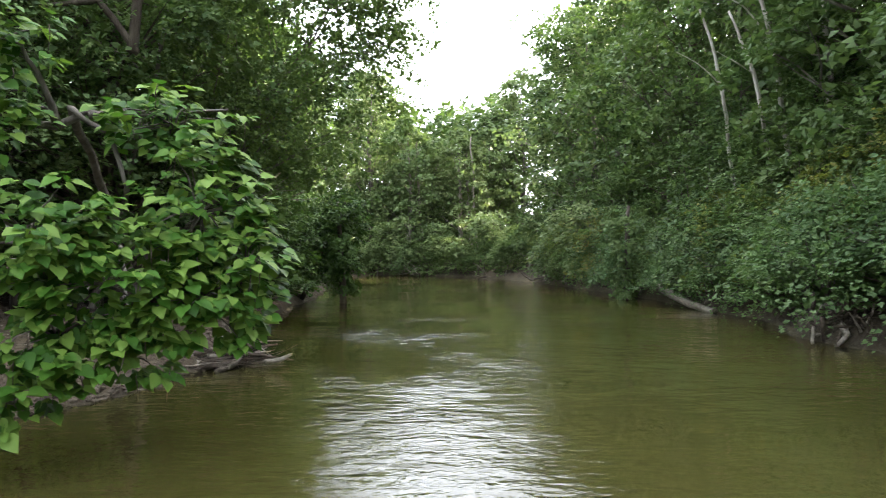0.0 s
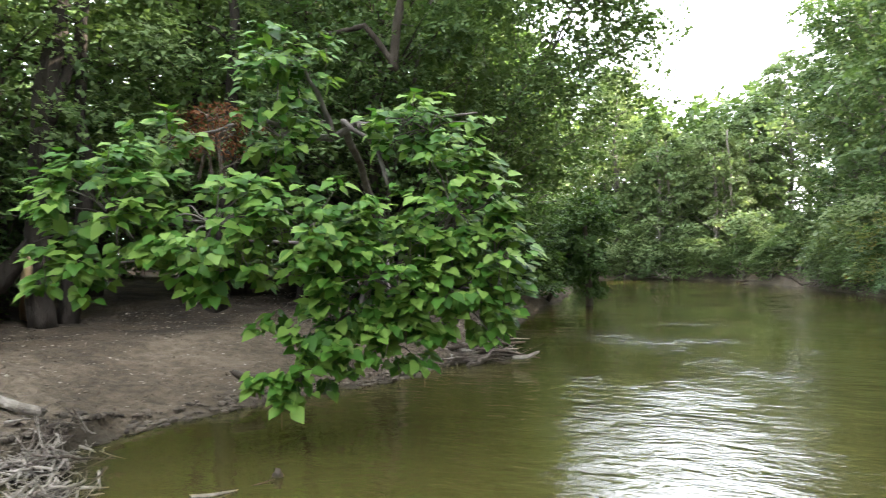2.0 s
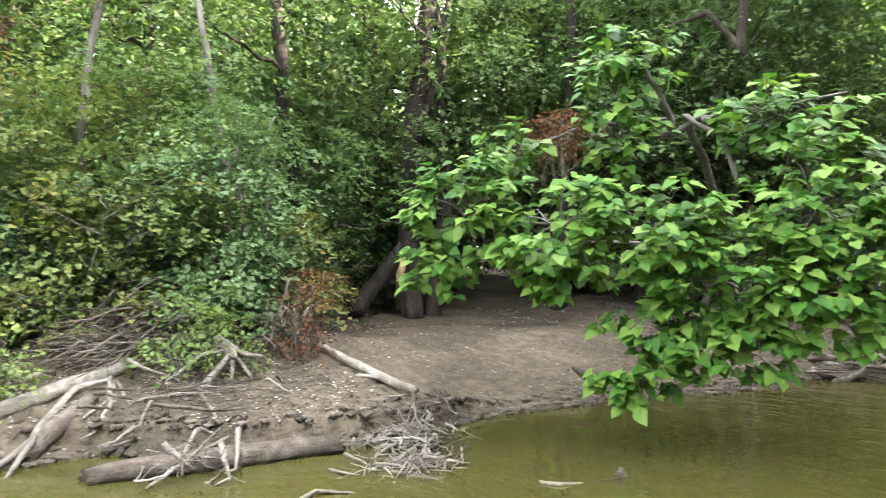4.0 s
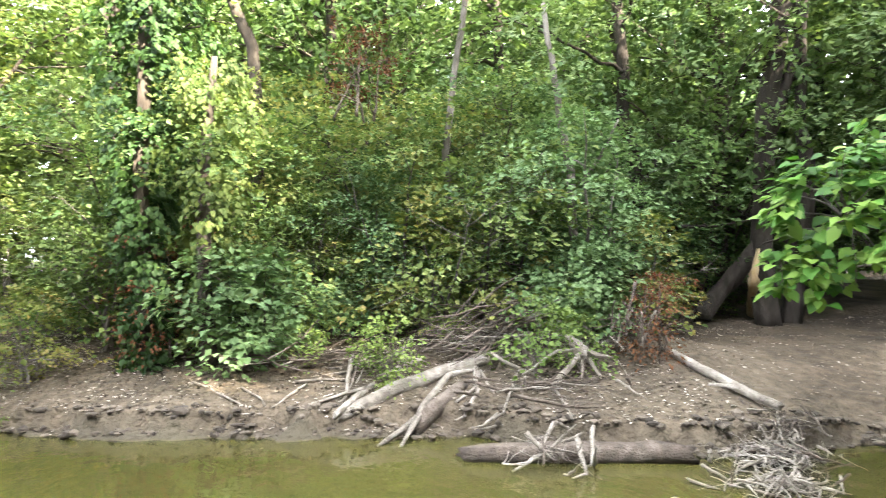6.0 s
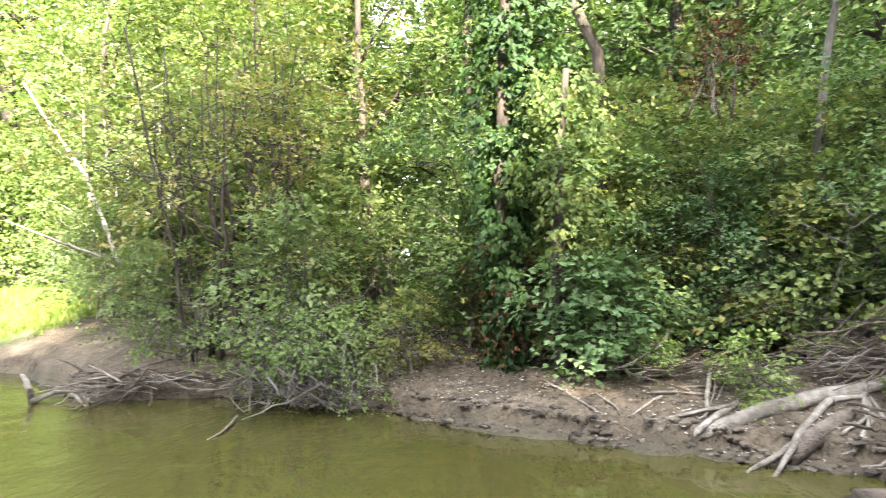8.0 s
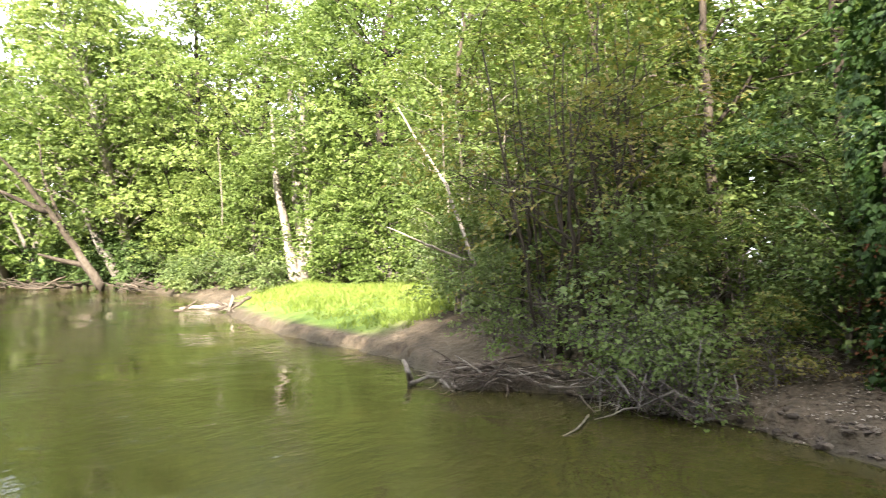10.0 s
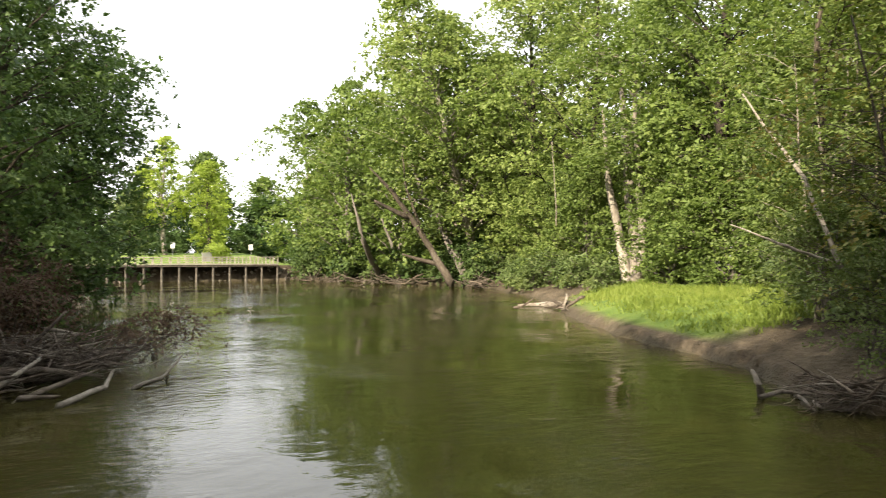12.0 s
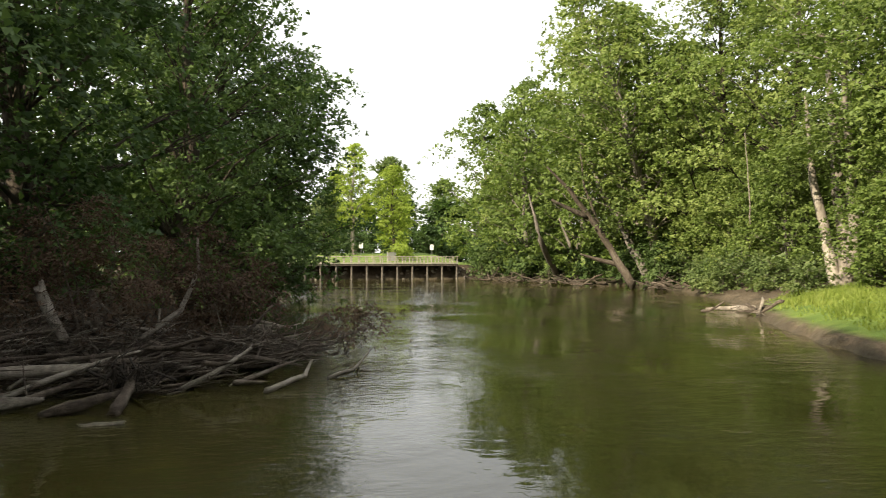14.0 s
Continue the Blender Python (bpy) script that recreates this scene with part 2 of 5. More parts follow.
def part(name, bm, mat, parent=None, label=""):
    """Links a bmesh as one mesh object under a thing or a part."""
    me = bpy.data.meshes.new(name)
    bm.to_mesh(me)
    bm.free()
    me.materials.append(mat)
    return mesh_part(name, me, parent, label)


def box(bm, cx, cy, cz, sx, sy, sz, bevel=0.0, turn=0.0):
    r = bmesh.ops.create_cube(bm, size=1.0, matrix=Matrix.Translation((cx, cy, cz)) @ Matrix.Rotation(turn, 4, "Z") @ Matrix.Diagonal((sx, sy, sz, 1)))
    if bevel:
        bmesh.ops.bevel(bm, geom=list({ed for v in r["verts"] for ed in v.link_edges}), offset=bevel, segments=1, affect="EDGES")
    return bm


class Tubes:
    """Collects tapered, crooked tubes: limbs, roots, logs, twigs."""

    def __init__(self, seed=1):
        self.v, self.f, self.n, self.rng = [], [], 0, np.random.default_rng(seed)

    def add(self, pts, radii, sides=6, rough=0.0, caps=True):
        pts = np.asarray(pts, float)
        k = len(pts)
        radii = np.interp(np.linspace(0, 1, k), np.linspace(0, 1, len(radii)), radii)
        tang = np.gradient(pts, axis=0)
        tang /= np.linalg.norm(tang, axis=1)[:, None] + 1e-9
        ref = np.array([0.3, 0.2, 1.0]) if abs(tang[0][2]) < 0.85 else np.array([1.0, 0.1, 0])
        u = np.cross(tang, ref)
        u /= np.linalg.norm(u, axis=1)[:, None] + 1e-9
        w = np.cross(tang, u)
        ang = np.linspace(0, 2 * np.pi, sides, endpoint=False)
        ridge = self.rng.normal(0, .17 if sides > 6 and rough else 0, (1, sides))
        rr = radii[:, None] * (1 + ridge + rough * self.rng.normal(size=(k, sides)))
        ring = pts[:, None, :] + rr[:, :, None] * (np.cos(ang)[None, :, None] * u[:, None, :] + np.sin(ang)[None, :, None] * w[:, None, :])
        if sides > 6 and rough:
            for end in (0, -1):
                ring[end] += tang[end] * (self.rng.normal(0, .7, (sides, 1)) * radii[end])
        self.v.append(ring.reshape(-1, 3))
        i, j = np.meshgrid(np.arange(k - 1), np.arange(sides), indexing="ij")
        a_ = self.n + i * sides + j
        b_ = self.n + i * sides + (j + 1) % sides
        c_, d_ = a_ + sides, b_ + sides
        self.f.append(np.stack([a_, b_, d_], -1).reshape(-1, 3))
        self.f.append(np.stack([a_, d_, c_], -1).reshape(-1, 3))
        self.n += k * sides
        if caps:
            self.v.append(np.array([pts[0], pts[-1]]))
            jj = np.arange(sides)
            s0, s1 = self.n - k * sides, self.n - sides
            self.f.append(np.stack([np.full(sides, self.n), s0 + (jj + 1) % sides, s0 + jj], -1))
            self.f.append(np.stack([np.full(sides, self.n + 1), s1 + jj, s1 + (jj + 1) % sides], -1))
            self.n += 2
        return self

    def mesh(self, name, mat):
        return raw_mesh(name, np.concatenate(self.v), np.concatenate(self.f), mat, True)


def crooked(a0, b0, steps, wobble, rng, sag=0.0):
    """A wavering line from a0 to b0; sag bends its middle down."""
    s = np.linspace(0, 1, steps)[:, None]
    p = np.asarray(a0, float) * (1 - s) + np.asarray(b0, float) * s
    w = np.cumsum(rng.normal(size=(steps, 3)), axis=0)
    w -= w[0] * (1 - s) + w[-1] * s
    p += w * wobble
    p[:, 2] -= sag * 4 * (s * (1 - s))[:, 0]
    return p


def leaves(name, pts, tip, face, size, mat, rng, slim=0.8, droop=0.3, fold=0.12, jitter=0.3, simple=False):
    """Many small folded leaves at the points: tip is the way each one points, face the way its upper side looks."""
    n = len(pts)
    u = tip + rng.normal(0, jitter, (n, 3))
    u[:, 2] -= rng.uniform(0, 2 * droop, n)
    u /= np.linalg.norm(u, axis=1)[:, None] + 1e-9
    v = np.cross(u, face + rng.normal(0, jitter, (n, 3)))
    v /= np.linalg.norm(v, axis=1)[:, None] + 1e-9
    nn = np.cross(v, u)
    L = (size * rng.uniform(0.65, 1.3, n))[:, None]
    W = L * slim * 0.5
    if simple:
        vs = np.stack([pts - v * W * 1.15, pts + v * W * 1.15, pts + u * L * 1.15], 1).reshape(-1, 3)
        return raw_mesh(name, vs, np.arange(n * 3).reshape(-1, 3), mat)
    mid = pts + u * L * 0.42
    vs = np.stack([pts, mid + v * W + nn * L * fold, pts + u * L, mid - v * W + nn * L * fold], 1).reshape(-1, 3)
    b = np.arange(n) * 4
    fs = np.concatenate([np.stack([b, b + 1, b + 2], -1), np.stack([b, b + 2, b + 3], -1)])
    return raw_mesh(name, vs, fs, mat)


def sprays(centres, away, per, size, rng, sag=0.35):
    """Leaf points on small drooping sprays round the centres; with the way to each spray's rim and its upper side."""
    k = len(centres)
    nrm = np.array([0, 0, 1.0]) + away * rng.uniform(.1, .9, (k, 1)) + rng.normal(0, .22, (k, 3))
    nrm /= np.linalg.norm(nrm, axis=1)[:, None]
    side = np.cross(nrm, rng.normal(size=(k, 3)))
    side /= np.linalg.norm(side, axis=1)[:, None]
    other = np.cross(nrm, side)
    rad = size * 0.58 * rng.uniform(.55, 1.45, (k, 1))
    ang = rng.uniform(0, 2 * np.pi, (k, per))
    r = np.sqrt(rng.uniform(0, 1, (k, per))) * rad * (1 + .3 * np.sin(ang * 3 + rng.uniform(0, 6, (k, 1))))
    rim = np.cos(ang)[..., None] * side[:, None] + np.sin(ang)[..., None] * other[:, None]
    p = centres[:, None] + rim * r[..., None] + nrm[:, None] * rng.normal(0, .07, (k, per, 1)) * size
    p[..., 2] -= sag * r ** 2 / (rad + .01)
    face = np.broadcast_to(nrm[:, None], p.shape)
    return p.reshape(-1, 3), rim.reshape(-1, 3), face.reshape(-1, 3)


def crown_radius(s, shape):
    """The crown's half width at the share s of its height."""
    if shape == "dome":
        return np.sin(np.pi * np.clip(s * 0.86 + 0.13, 0, 1)) ** 0.7
    if shape == "cone":
        return np.clip(1.05 - s, 0, 1) ** 0.7 * np.clip(s * 8 + .35, 0, 1)
    return np.clip(1.1 - s, 0.02, 1) ** 0.45 * np.clip(s * 5 + .45, 0, 1)


def tree(H, R, low, seed, leaf_mat, bark, leaf=0.14, clumps=260, per=45, trunk=0.22, shape="dome", lean=(0.0, 0.0), limbs=9, stems=1, clump=1.0,
         name="tree", droop=0.3, slim=0.8, gap=0.0, core=.8, lobed=.5, simple=False):
    """A tree at the origin: an Empty with a trunk with its limbs, and a crown of leaves with gaps."""
    rng = np.random.default_rng(seed)
    root = new(name)
    tb = Tubes(seed)
    bark_ends = []
    for st in range(stems):
        a0 = np.array([0, 0, -0.3]) + (rng.normal(0, .25, 3) * [1, 1, 0] if stems > 1 else 0)
        sx, sy = (rng.normal(0, R * .35, 2) if stems > 1 else (0, 0))
        top = np.array([lean[0] + sx, lean[1] + sy, H * 0.93 * (rng.uniform(.75, 1) if st else 1)])
        line = crooked(a0, top, 14, H * 0.008, rng)
        r0 = trunk * (1 if stems == 1 else .6)
        tb.add(line, [r0 * 1.5, r0 * 1.05, r0 * .8, r0 * .5, r0 * .12], 8, 0.05)
        for i in range(limbs):
            s = rng.uniform(max(0.12, low * 0.8), 0.95)
            at_ = line[int(s * 13)]
            ang = rng.uniform(0, 2 * np.pi)
            f = crown_radius(np.array((at_[2] / H - low) / (1 - low)).clip(0, 1), shape)
            reach = R * (0.35 + 0.6 * float(f)) * rng.uniform(.7, 1.05)
            end = at_ + np.array([math.cos(ang) * reach, math.sin(ang) * reach, reach * rng.uniform(.15, .75)])
            end[2] = min(end[2], H * .98)
            ln = crooked(at_, end, 7, reach * .035, rng, -reach * .05)
            rl = r0 * (1.05 - s) * .55 + 0.012
            tb.add(ln, [rl, rl * .6, rl * .15], 5)
            for q in range(3):
                b0 = ln[rng.integers(2, 6)]
                e2 = b0 + rng.normal(size=3) * reach * .28 + np.array([math.cos(ang), math.sin(ang), .3]) * reach * .25
                tb.add(crooked(b0, e2, 5, reach * .03, rng), [rl * .45, rl * .1], 4, caps=False)
                bark_ends.append(e2)
            bark_ends.append(end)
    mesh_part("trunk", tb.mesh("trunk", bark), root)
    # clumps of leaves in the crown's outer part, and at the limbs' ends
    s = rng.uniform(0, 1, clumps) ** 0.9
    ang = rng.uniform(0, 2 * np.pi, clumps)
    lobes = 1 + 0.28 * np.sin(ang * 3 + seed) * np.sin(s * 9 + seed * 2) + 0.12 * np.sin(ang * 7 + s * 13)
    rad = R * crown_radius(s, shape) * np.sqrt(rng.uniform(.22, 1.0, clumps)) * lobes
    z = H * (low + (1 - low) * s)
    c = np.stack([np.cos(ang) * rad + lean[0] * (z / H) ** 1.2, np.sin(ang) * rad + lean[1] * (z / H) ** 1.2, z], -1)
    if gap:
        keep = np.sin(c[:, 0] * 1.7 + seed) * np.sin(c[:, 1] * 1.9) * np.sin(c[:, 2] * 1.3 + 1) > -gap
        c = c[keep]
    ends = np.array(bark_ends)
    ends = ends[ends[:, 2] > H * low]
    if len(ends):
        k = int(len(c) * lobed)
        pick = ends[rng.integers(0, len(ends), k)]
        c = np.concatenate([c[:len(c) - k], pick + rng.normal(size=(k, 3)) * R * np.array([.2, .2, .13])])
        c[:, 2] = np.clip(c[:, 2], H * low * .9 + .05, H * 1.04)
    axis = np.stack([lean[0] * (c[:, 2] / H), lean[1] * (c[:, 2] / H), c[:, 2] * 0.75 + H * low * .2], -1)
    away = c - axis
    away /= np.linalg.norm(away, axis=1)[:, None] + 1e-9
    p, rim, face = sprays(c, away, per, clump, rng)
    crown = leaves("crown", p, rim * .8 + np.repeat(away, per, 0) * .5, face, leaf, leaf_mat, rng, slim, droop, simple=simple)
    # the crown's thick inside: bigger bunches of leaves
    k = int(clumps * core * 1.6)
    if k:
        s = rng.uniform(0.02, .93, k)
        ang = rng.uniform(0, 2 * np.pi, k)
        rad = R * crown_radius(s, shape) * np.sqrt(rng.uniform(0, .38, k))
        z = H * (low + (1 - low) * s)
        q = np.stack([np.cos(ang) * rad + lean[0] * (z / H) ** 1.2, np.sin(ang) * rad + lean[1] * (z / H) ** 1.2, z], -1)
        inner = leaves("inner_crown", q, rng.normal(size=(k, 3)), rng.normal(size=(k, 3)), leaf * 1.6, leaf_mat, rng, .8, .2)
        mesh_part("inner_crown", inner, root)
    mesh_part("crown", crown, root)
    return root


def bough_tree(H, R, low, seed, leaf_mat, bark, leaf=0.26, boughs=56, per=220, trunk=0.3, shape="dome", lean=(0.0, 0.0), flat=.36, spread=.34, name="tree", fill=9, simple=True, open_share=0.0, droop=.35):
    """A big tree whose leaves stand in layered boughs with shaded gaps between: an Empty with trunk and limbs, and a crown."""
    rng = np.random.default_rng(seed)
    root = new(name)
    tb = Tubes(seed)
    top = np.array([lean[0], lean[1], H * .95])
    line = crooked((0, 0, -.3), top, 14, H * .008, rng)
    line[:, :2] += (np.linspace(0, 1, 14) ** 1.6 - np.linspace(0, 1, 14))[:, None] * np.array(lean) * .6
    tb.add(line, [trunk * 1.6, trunk * 1.1, trunk * .85, trunk * .5, trunk * .1], 8, .05)
    pts, tips, faces = [], [], []
    for i in range(boughs):
        s = (i + rng.uniform(0, 1)) / boughs
        f = float(crown_radius(np.array(s), shape))
        a_ = i * 2.3999 + rng.normal(0, .35)
        rad = R * f * (1 + .22 * math.sin(a_ * 3 + seed)) * rng.uniform(.35, 1.0)
        z = H * (low + (1 - low) * s * .97)
        hub = line[min(13, int(z / H * 13))]
        c = np.array([hub[0] + math.cos(a_) * rad, hub[1] + math.sin(a_) * rad, z])
        root_at = line[max(1, min(12, int((z - rad * .5) / H * 13)))]
        rl = trunk * (1.1 - s) * .34 + .015
        limb = crooked(root_at, c, 7, rad * .03, rng, -rad * .06)
        tb.add(limb, [rl, rl * .6, rl * .2], 5, caps=False)
        if rng.uniform() < open_share:
            continue
        rb = R * spread * rng.uniform(.65, 1.3) * (.55 + .5 * f)
        n = int(per * rng.uniform(.6, 1.35) * .24) * 5
        ang = rng.uniform(0, 2 * np.pi, n)
        rho = rng.uniform(0.02, 1, n) ** .6 * (1 + .28 * np.sin(ang * 3 + i) + .16 * np.sin(ang * 7 + 2 * i))
        up = rng.normal(0, .42, n) + .45 * (1 - rho ** 2)
        out = np.stack([np.cos(ang), np.sin(ang), np.zeros(n)], -1)
        p = c + out * (rho * rb)[:, None]
        p[:, 2] += up * rb * flat - droop * rb * rho ** 2
        p = np.repeat(p[::5], 5, 0) + rng.normal(0, leaf * .62, (n, 3)) * [1, 1, .6]
        pts.append(p)
        tips.append(rng.normal(0, .5, (n, 3)) + out * .7 + np.array([math.cos(a_), math.sin(a_), 0]) * .5)
        faces.append(out * (rho * .9)[:, None] + [0, 0, .65] + np.array([math.cos(a_), math.sin(a_), 0]) * .5 + rng.normal(0, .3, (n, 3)))
        for k in range(2):
            e2 = c + np.array([*(rng.normal(0, .5, 2) * rb), rng.uniform(-.1, .25) * rb])
            tb.add(crooked(limb[4], e2, 4, rb * .05, rng), [rl * .4, rl * .1], 4, caps=False)
    mesh_part("trunk", tb.mesh("trunk", bark), root)
    p, tip, face = np.concatenate(pts), np.concatenate(tips), np.concatenate(faces)
    mesh_part("crown", leaves("crown", p, tip, face, leaf, leaf_mat, rng, .85, .3, simple=simple), root)
    k = boughs * fill
    if k:
        s = rng.uniform(.03, .9, k)
        a_ = rng.uniform(0, 2 * np.pi, k)
        rad = R * crown_radius(s, shape) * np.sqrt(rng.uniform(0, .42, k))
        z = H * (low + (1 - low) * s)
        hub = line[np.clip((z / H * 13).astype(int), 0, 13)]
        q = np.stack([hub[:, 0] + np.cos(a_) * rad, hub[:, 1] + np.sin(a_) * rad, z], -1)
        mesh_part("inner_crown", leaves("inner_crown", q, rng.normal(size=(k, 3)), rng.normal(size=(k, 3)), leaf * 1.7, leaf_mat, rng, .8, .2), root)
    return root


def place(proto, spots, label, category, group="", seed=0):
    """Puts the first at the first spot and copies of it at the others: (x, y, scale)."""
    rng = random.Random(seed)
    tagged(proto, label, category, group)
    for i, (x, y, k) in enumerate(spots):
        z = height(x, y) - 0.05
        m = pose(x, y, z, 0, 0, rng.uniform(0, 360))
        if i == 0:
            proto.matrix_basis = m
        else:
            copy_thing(proto, m @ Matrix.Diagonal((k * rng.uniform(.94, 1.06), k * rng.uniform(.94, 1.06), k, 1)))
    return proto


# ---------------------------------------------------------------- the lie of the land
WEST = [(-60, 62), (-22, 61), (-9.6, 57), (-8.2, 46), (-7.8, 38.5), (-7.4, 33), (-7.0, 28), (-6.5, 23), (-5.8, 19), (-5.9, 16.4), (-6.2, 14.8), (-6.8, 13.4),
        (-7.5, 12.2), (-8.0, 10.6), (-8.4, 9), (-8.6, 7.4), (-8.7, 6.0), (-9.4, 4.6), (-10.7, 3), (-11.2, 1.6), (-11.7, 0), (-12.2, -2), (-12.9, -3.8),
        (-13.6, -5.4), (-14.2, -7.4), (-14.4, -9), (-13.7, -10.4), (-13.5, -11.8), (-14.8, -13.6), (-16.2, -15.8), (-17.4, -20), (-18.6, -24.6), (-20.4, -29),
        (-23.9, -36.4), (-27.5, -42), (-32, -53), (-36.2, -67), (-37.5, -80), (-35, -92), (-29, -103)]
EAST = [(-27, -107.5), (-26, -113.6), (0, -114.2), (40, -114.2), (90, -112), (90, -98), (30, -99), (13, -97), (9.5, -80), (7, -60), (6, -45), (6.5, -30), (8, -22), (9.5, -14), (11, -4), (12.2, 8),
        (12.8, 19.5), (12.0, 23), (13.6, 29), (12.7, 33), (12.3, 41), (10.8, 49), (8.4, 61), (4, 72), (-2, 77), (-10, 78), (-24, 80), (-60, 84)]
RIVER = np.array(WEST + EAST, float)


def shore(x, y):
    """Metres from the waterline: minus in the river, plus on land."""
    x, y = np.asarray(x, float), np.asarray(y, float)
    best = np.full(x.shape, 1e9)
    inside = np.zeros(x.shape, bool)
    for (ax, ay), (bx, by) in zip(RIVER, np.roll(RIVER, -1, 0)):
        dx, dy = bx - ax, by - ay
        s = np.clip(((x - ax) * dx + (y - ay) * dy) / (dx * dx + dy * dy), 0, 1)
        best = np.minimum(best, np.hypot(x - ax - s * dx, y - ay - s * dy))
        if dy:
            inside ^= ((ay > y) != (by > y)) & (x < (y - ay) / dy * dx + ax)
    return np.where(inside, -best, best)


def wobble(x, y):
    return (np.sin(x * 1.3 + np.sin(y * .9)) * np.sin(y * 1.1 + 1.7) + .6 * np.sin(x * 2.9 + y * 2.1) * np.sin(y * 3.3 - x * 1.2) + .35 * np.sin(x * 6.1 - y * 3) * np.sin(y * 5.7 + x))


def ground_height(x, y):
    x, y = np.asarray(x, float), np.asarray(y, float)
    d = shore(x, y) + 0.16 * wobble(x * 1.2, y * 1.2) + 0.07 * wobble(x * 3.7, y * 3.7)
    step = 0.12 * np.clip(d / 0.15, 0, 1) + 0.88 * np.clip((d - 0.22 - 0.1 * wobble(x * 2.3, y * 2.3)) / 0.05, 0, 1)
    flat_sand = np.clip((y - 8.2) / 1.2, 0, 1) * np.clip((17.5 - y) / 2, 0, 1) * (x < 0)
    step = step * (1 - .8 * flat_sand)
    land = 0.30 * step + 0.23 * np.clip(d, 0, 3.8) + 0.035 * np.clip(d - 3.8, 0, 40) + 0.04 * wobble(x, y) * np.clip(d / 1.5, 0, 1) + 0.018 * wobble(x * 3.1, y * 3.1) * np.clip(d, 0, 1)
    steep = 0.30 * step + 0.45 * np.clip(d, 0, 3.0) + 0.05 * np.clip(d - 3, 0, 30) + 0.05 * wobble(x, y) * np.clip(d, 0, 1)
    mix = np.clip((x - 2) / 4, 0, 1)
    mix = np.maximum(mix, np.clip((y - 52) / 8, 0, 1))
    z = land * (1 - mix) + steep * mix
    park = np.clip((-111 - y) / 2, 0, 1) * np.clip((x + 28) / 3, 0, 1)
    lawn = np.clip(d, 0, 1.8) * 1.3 + np.clip(d - 1.8, 0, 45) * 0.055
    z = z * (1 - park) + lawn * park
    under = -0.10 - np.clip(-d * 0.3, 0, 1.3)
    return np.where(d > 0, z, under)


def height(x, y):
    return float(ground_height(np.array([x]), np.array([y]))[0])


def axis_steps(lo, hi, fine_lo, fine_hi, fine, grow=1.09):
    mid = list(np.arange(fine_lo, fine_hi, fine))
    a_, s = [], fine
    p = fine_lo
    while p > lo:
        s *= grow
        p -= s
        a_.append(p)
    b_, s, p = [], fine, mid[-1]
    while p < hi:
        s *= grow
        p += s
        b_.append(p)
    return np.array(a_[::-1] + mid + b_)


def build_ground():
    xs = axis_steps(-900, 900, -18, -5, 0.16)
    ys = axis_steps(-900, 900, -14, 20, 0.17)
    xs = np.unique(np.concatenate([xs, np.arange(-40, -18, .9), np.arange(5, 18, .5)]).round(3))      # closer steps along the far shores
    ys = np.unique(np.concatenate([ys, np.arange(-119, -109, .5), np.arange(-109, -14, 1.1), np.arange(20, 86, 1.1)]).round(3))
    gx, gy = np.meshgrid(xs, ys)
    gz = ground_height(gx, gy)
    nx, ny = len(xs), len(ys)
    v = np.stack([gx.ravel(), gy.ravel(), gz.ravel()], -1)
    i, j = np.meshgrid(np.arange(ny - 1), np.arange(nx - 1), indexing="ij")
    p = (i * nx + j).ravel()
    f = np.concatenate([np.stack([p, p + 1, p + nx + 1], -1), np.stack([p, p + nx + 1, p + nx], -1)])
    me = raw_mesh("ground", v, f, ground_material(), True)
    d = shore(v[:, 0], v[:, 1])
    x, y = v[:, 0], v[:, 1]
    sand = np.clip((y - 5.5) / 2, 0, 1) * np.clip((22 - y) / 3, 0, 1) * (x < 0)
    woods = np.clip((d - 2.0 - 1.8 * sand + 0.5 * wobble(x, y)) / 1.5, 0, 1)
    # dark cover down to these waterlines also stands in for the banks' shade
    woods = np.where((x > 3) | (y > 50) | (y < -80), np.clip(d / .5, 0, 1), woods)
    meadow = np.clip((-17.5 - y) / 2, 0, 1) * np.clip((y + 42) / 3, 0, 1) * (x < -15) * np.clip((d - .5) / .5, 0, 1) * np.clip((13 - d) / 2, 0, 1)
    lawn = np.where((y < -113) & (d > 2.0), 1.0, 0.0)
    green = np.maximum(meadow, lawn)
    wet = np.clip((0.35 - d) / 0.3, 0, 1)
    cover = me.color_attributes.new("cover", "FLOAT_COLOR", "POINT")
    cover.data.foreach_set("color", np.stack([woods * (1 - green), green, wet, np.ones(len(x))], -1).astype(np.float32).ravel())
    return tagged(new("ground", me), "bare silty river bank with leaf litter under the trees", "ground", kind="structure")


def build_water():
    bm = bmesh.new()
    bmesh.ops.create_grid(bm, x_segments=40, y_segments=60, size=1.0, matrix=Matrix.Translation((10, -20, 0)) @ Matrix.Diagonal((82, 106, 1, 1)))
    return tagged(part("water", bm, water_material()), "rippled green-brown river water reflecting trees and sky", "river", kind="structure")


build_ground()
build_water()

# ---------------------------------------------------------------- woods
NORTH, EASTW, WESTW, PARK = "trees of the far bend", "trees of the east bank", "trees of the west bank", "park trees"

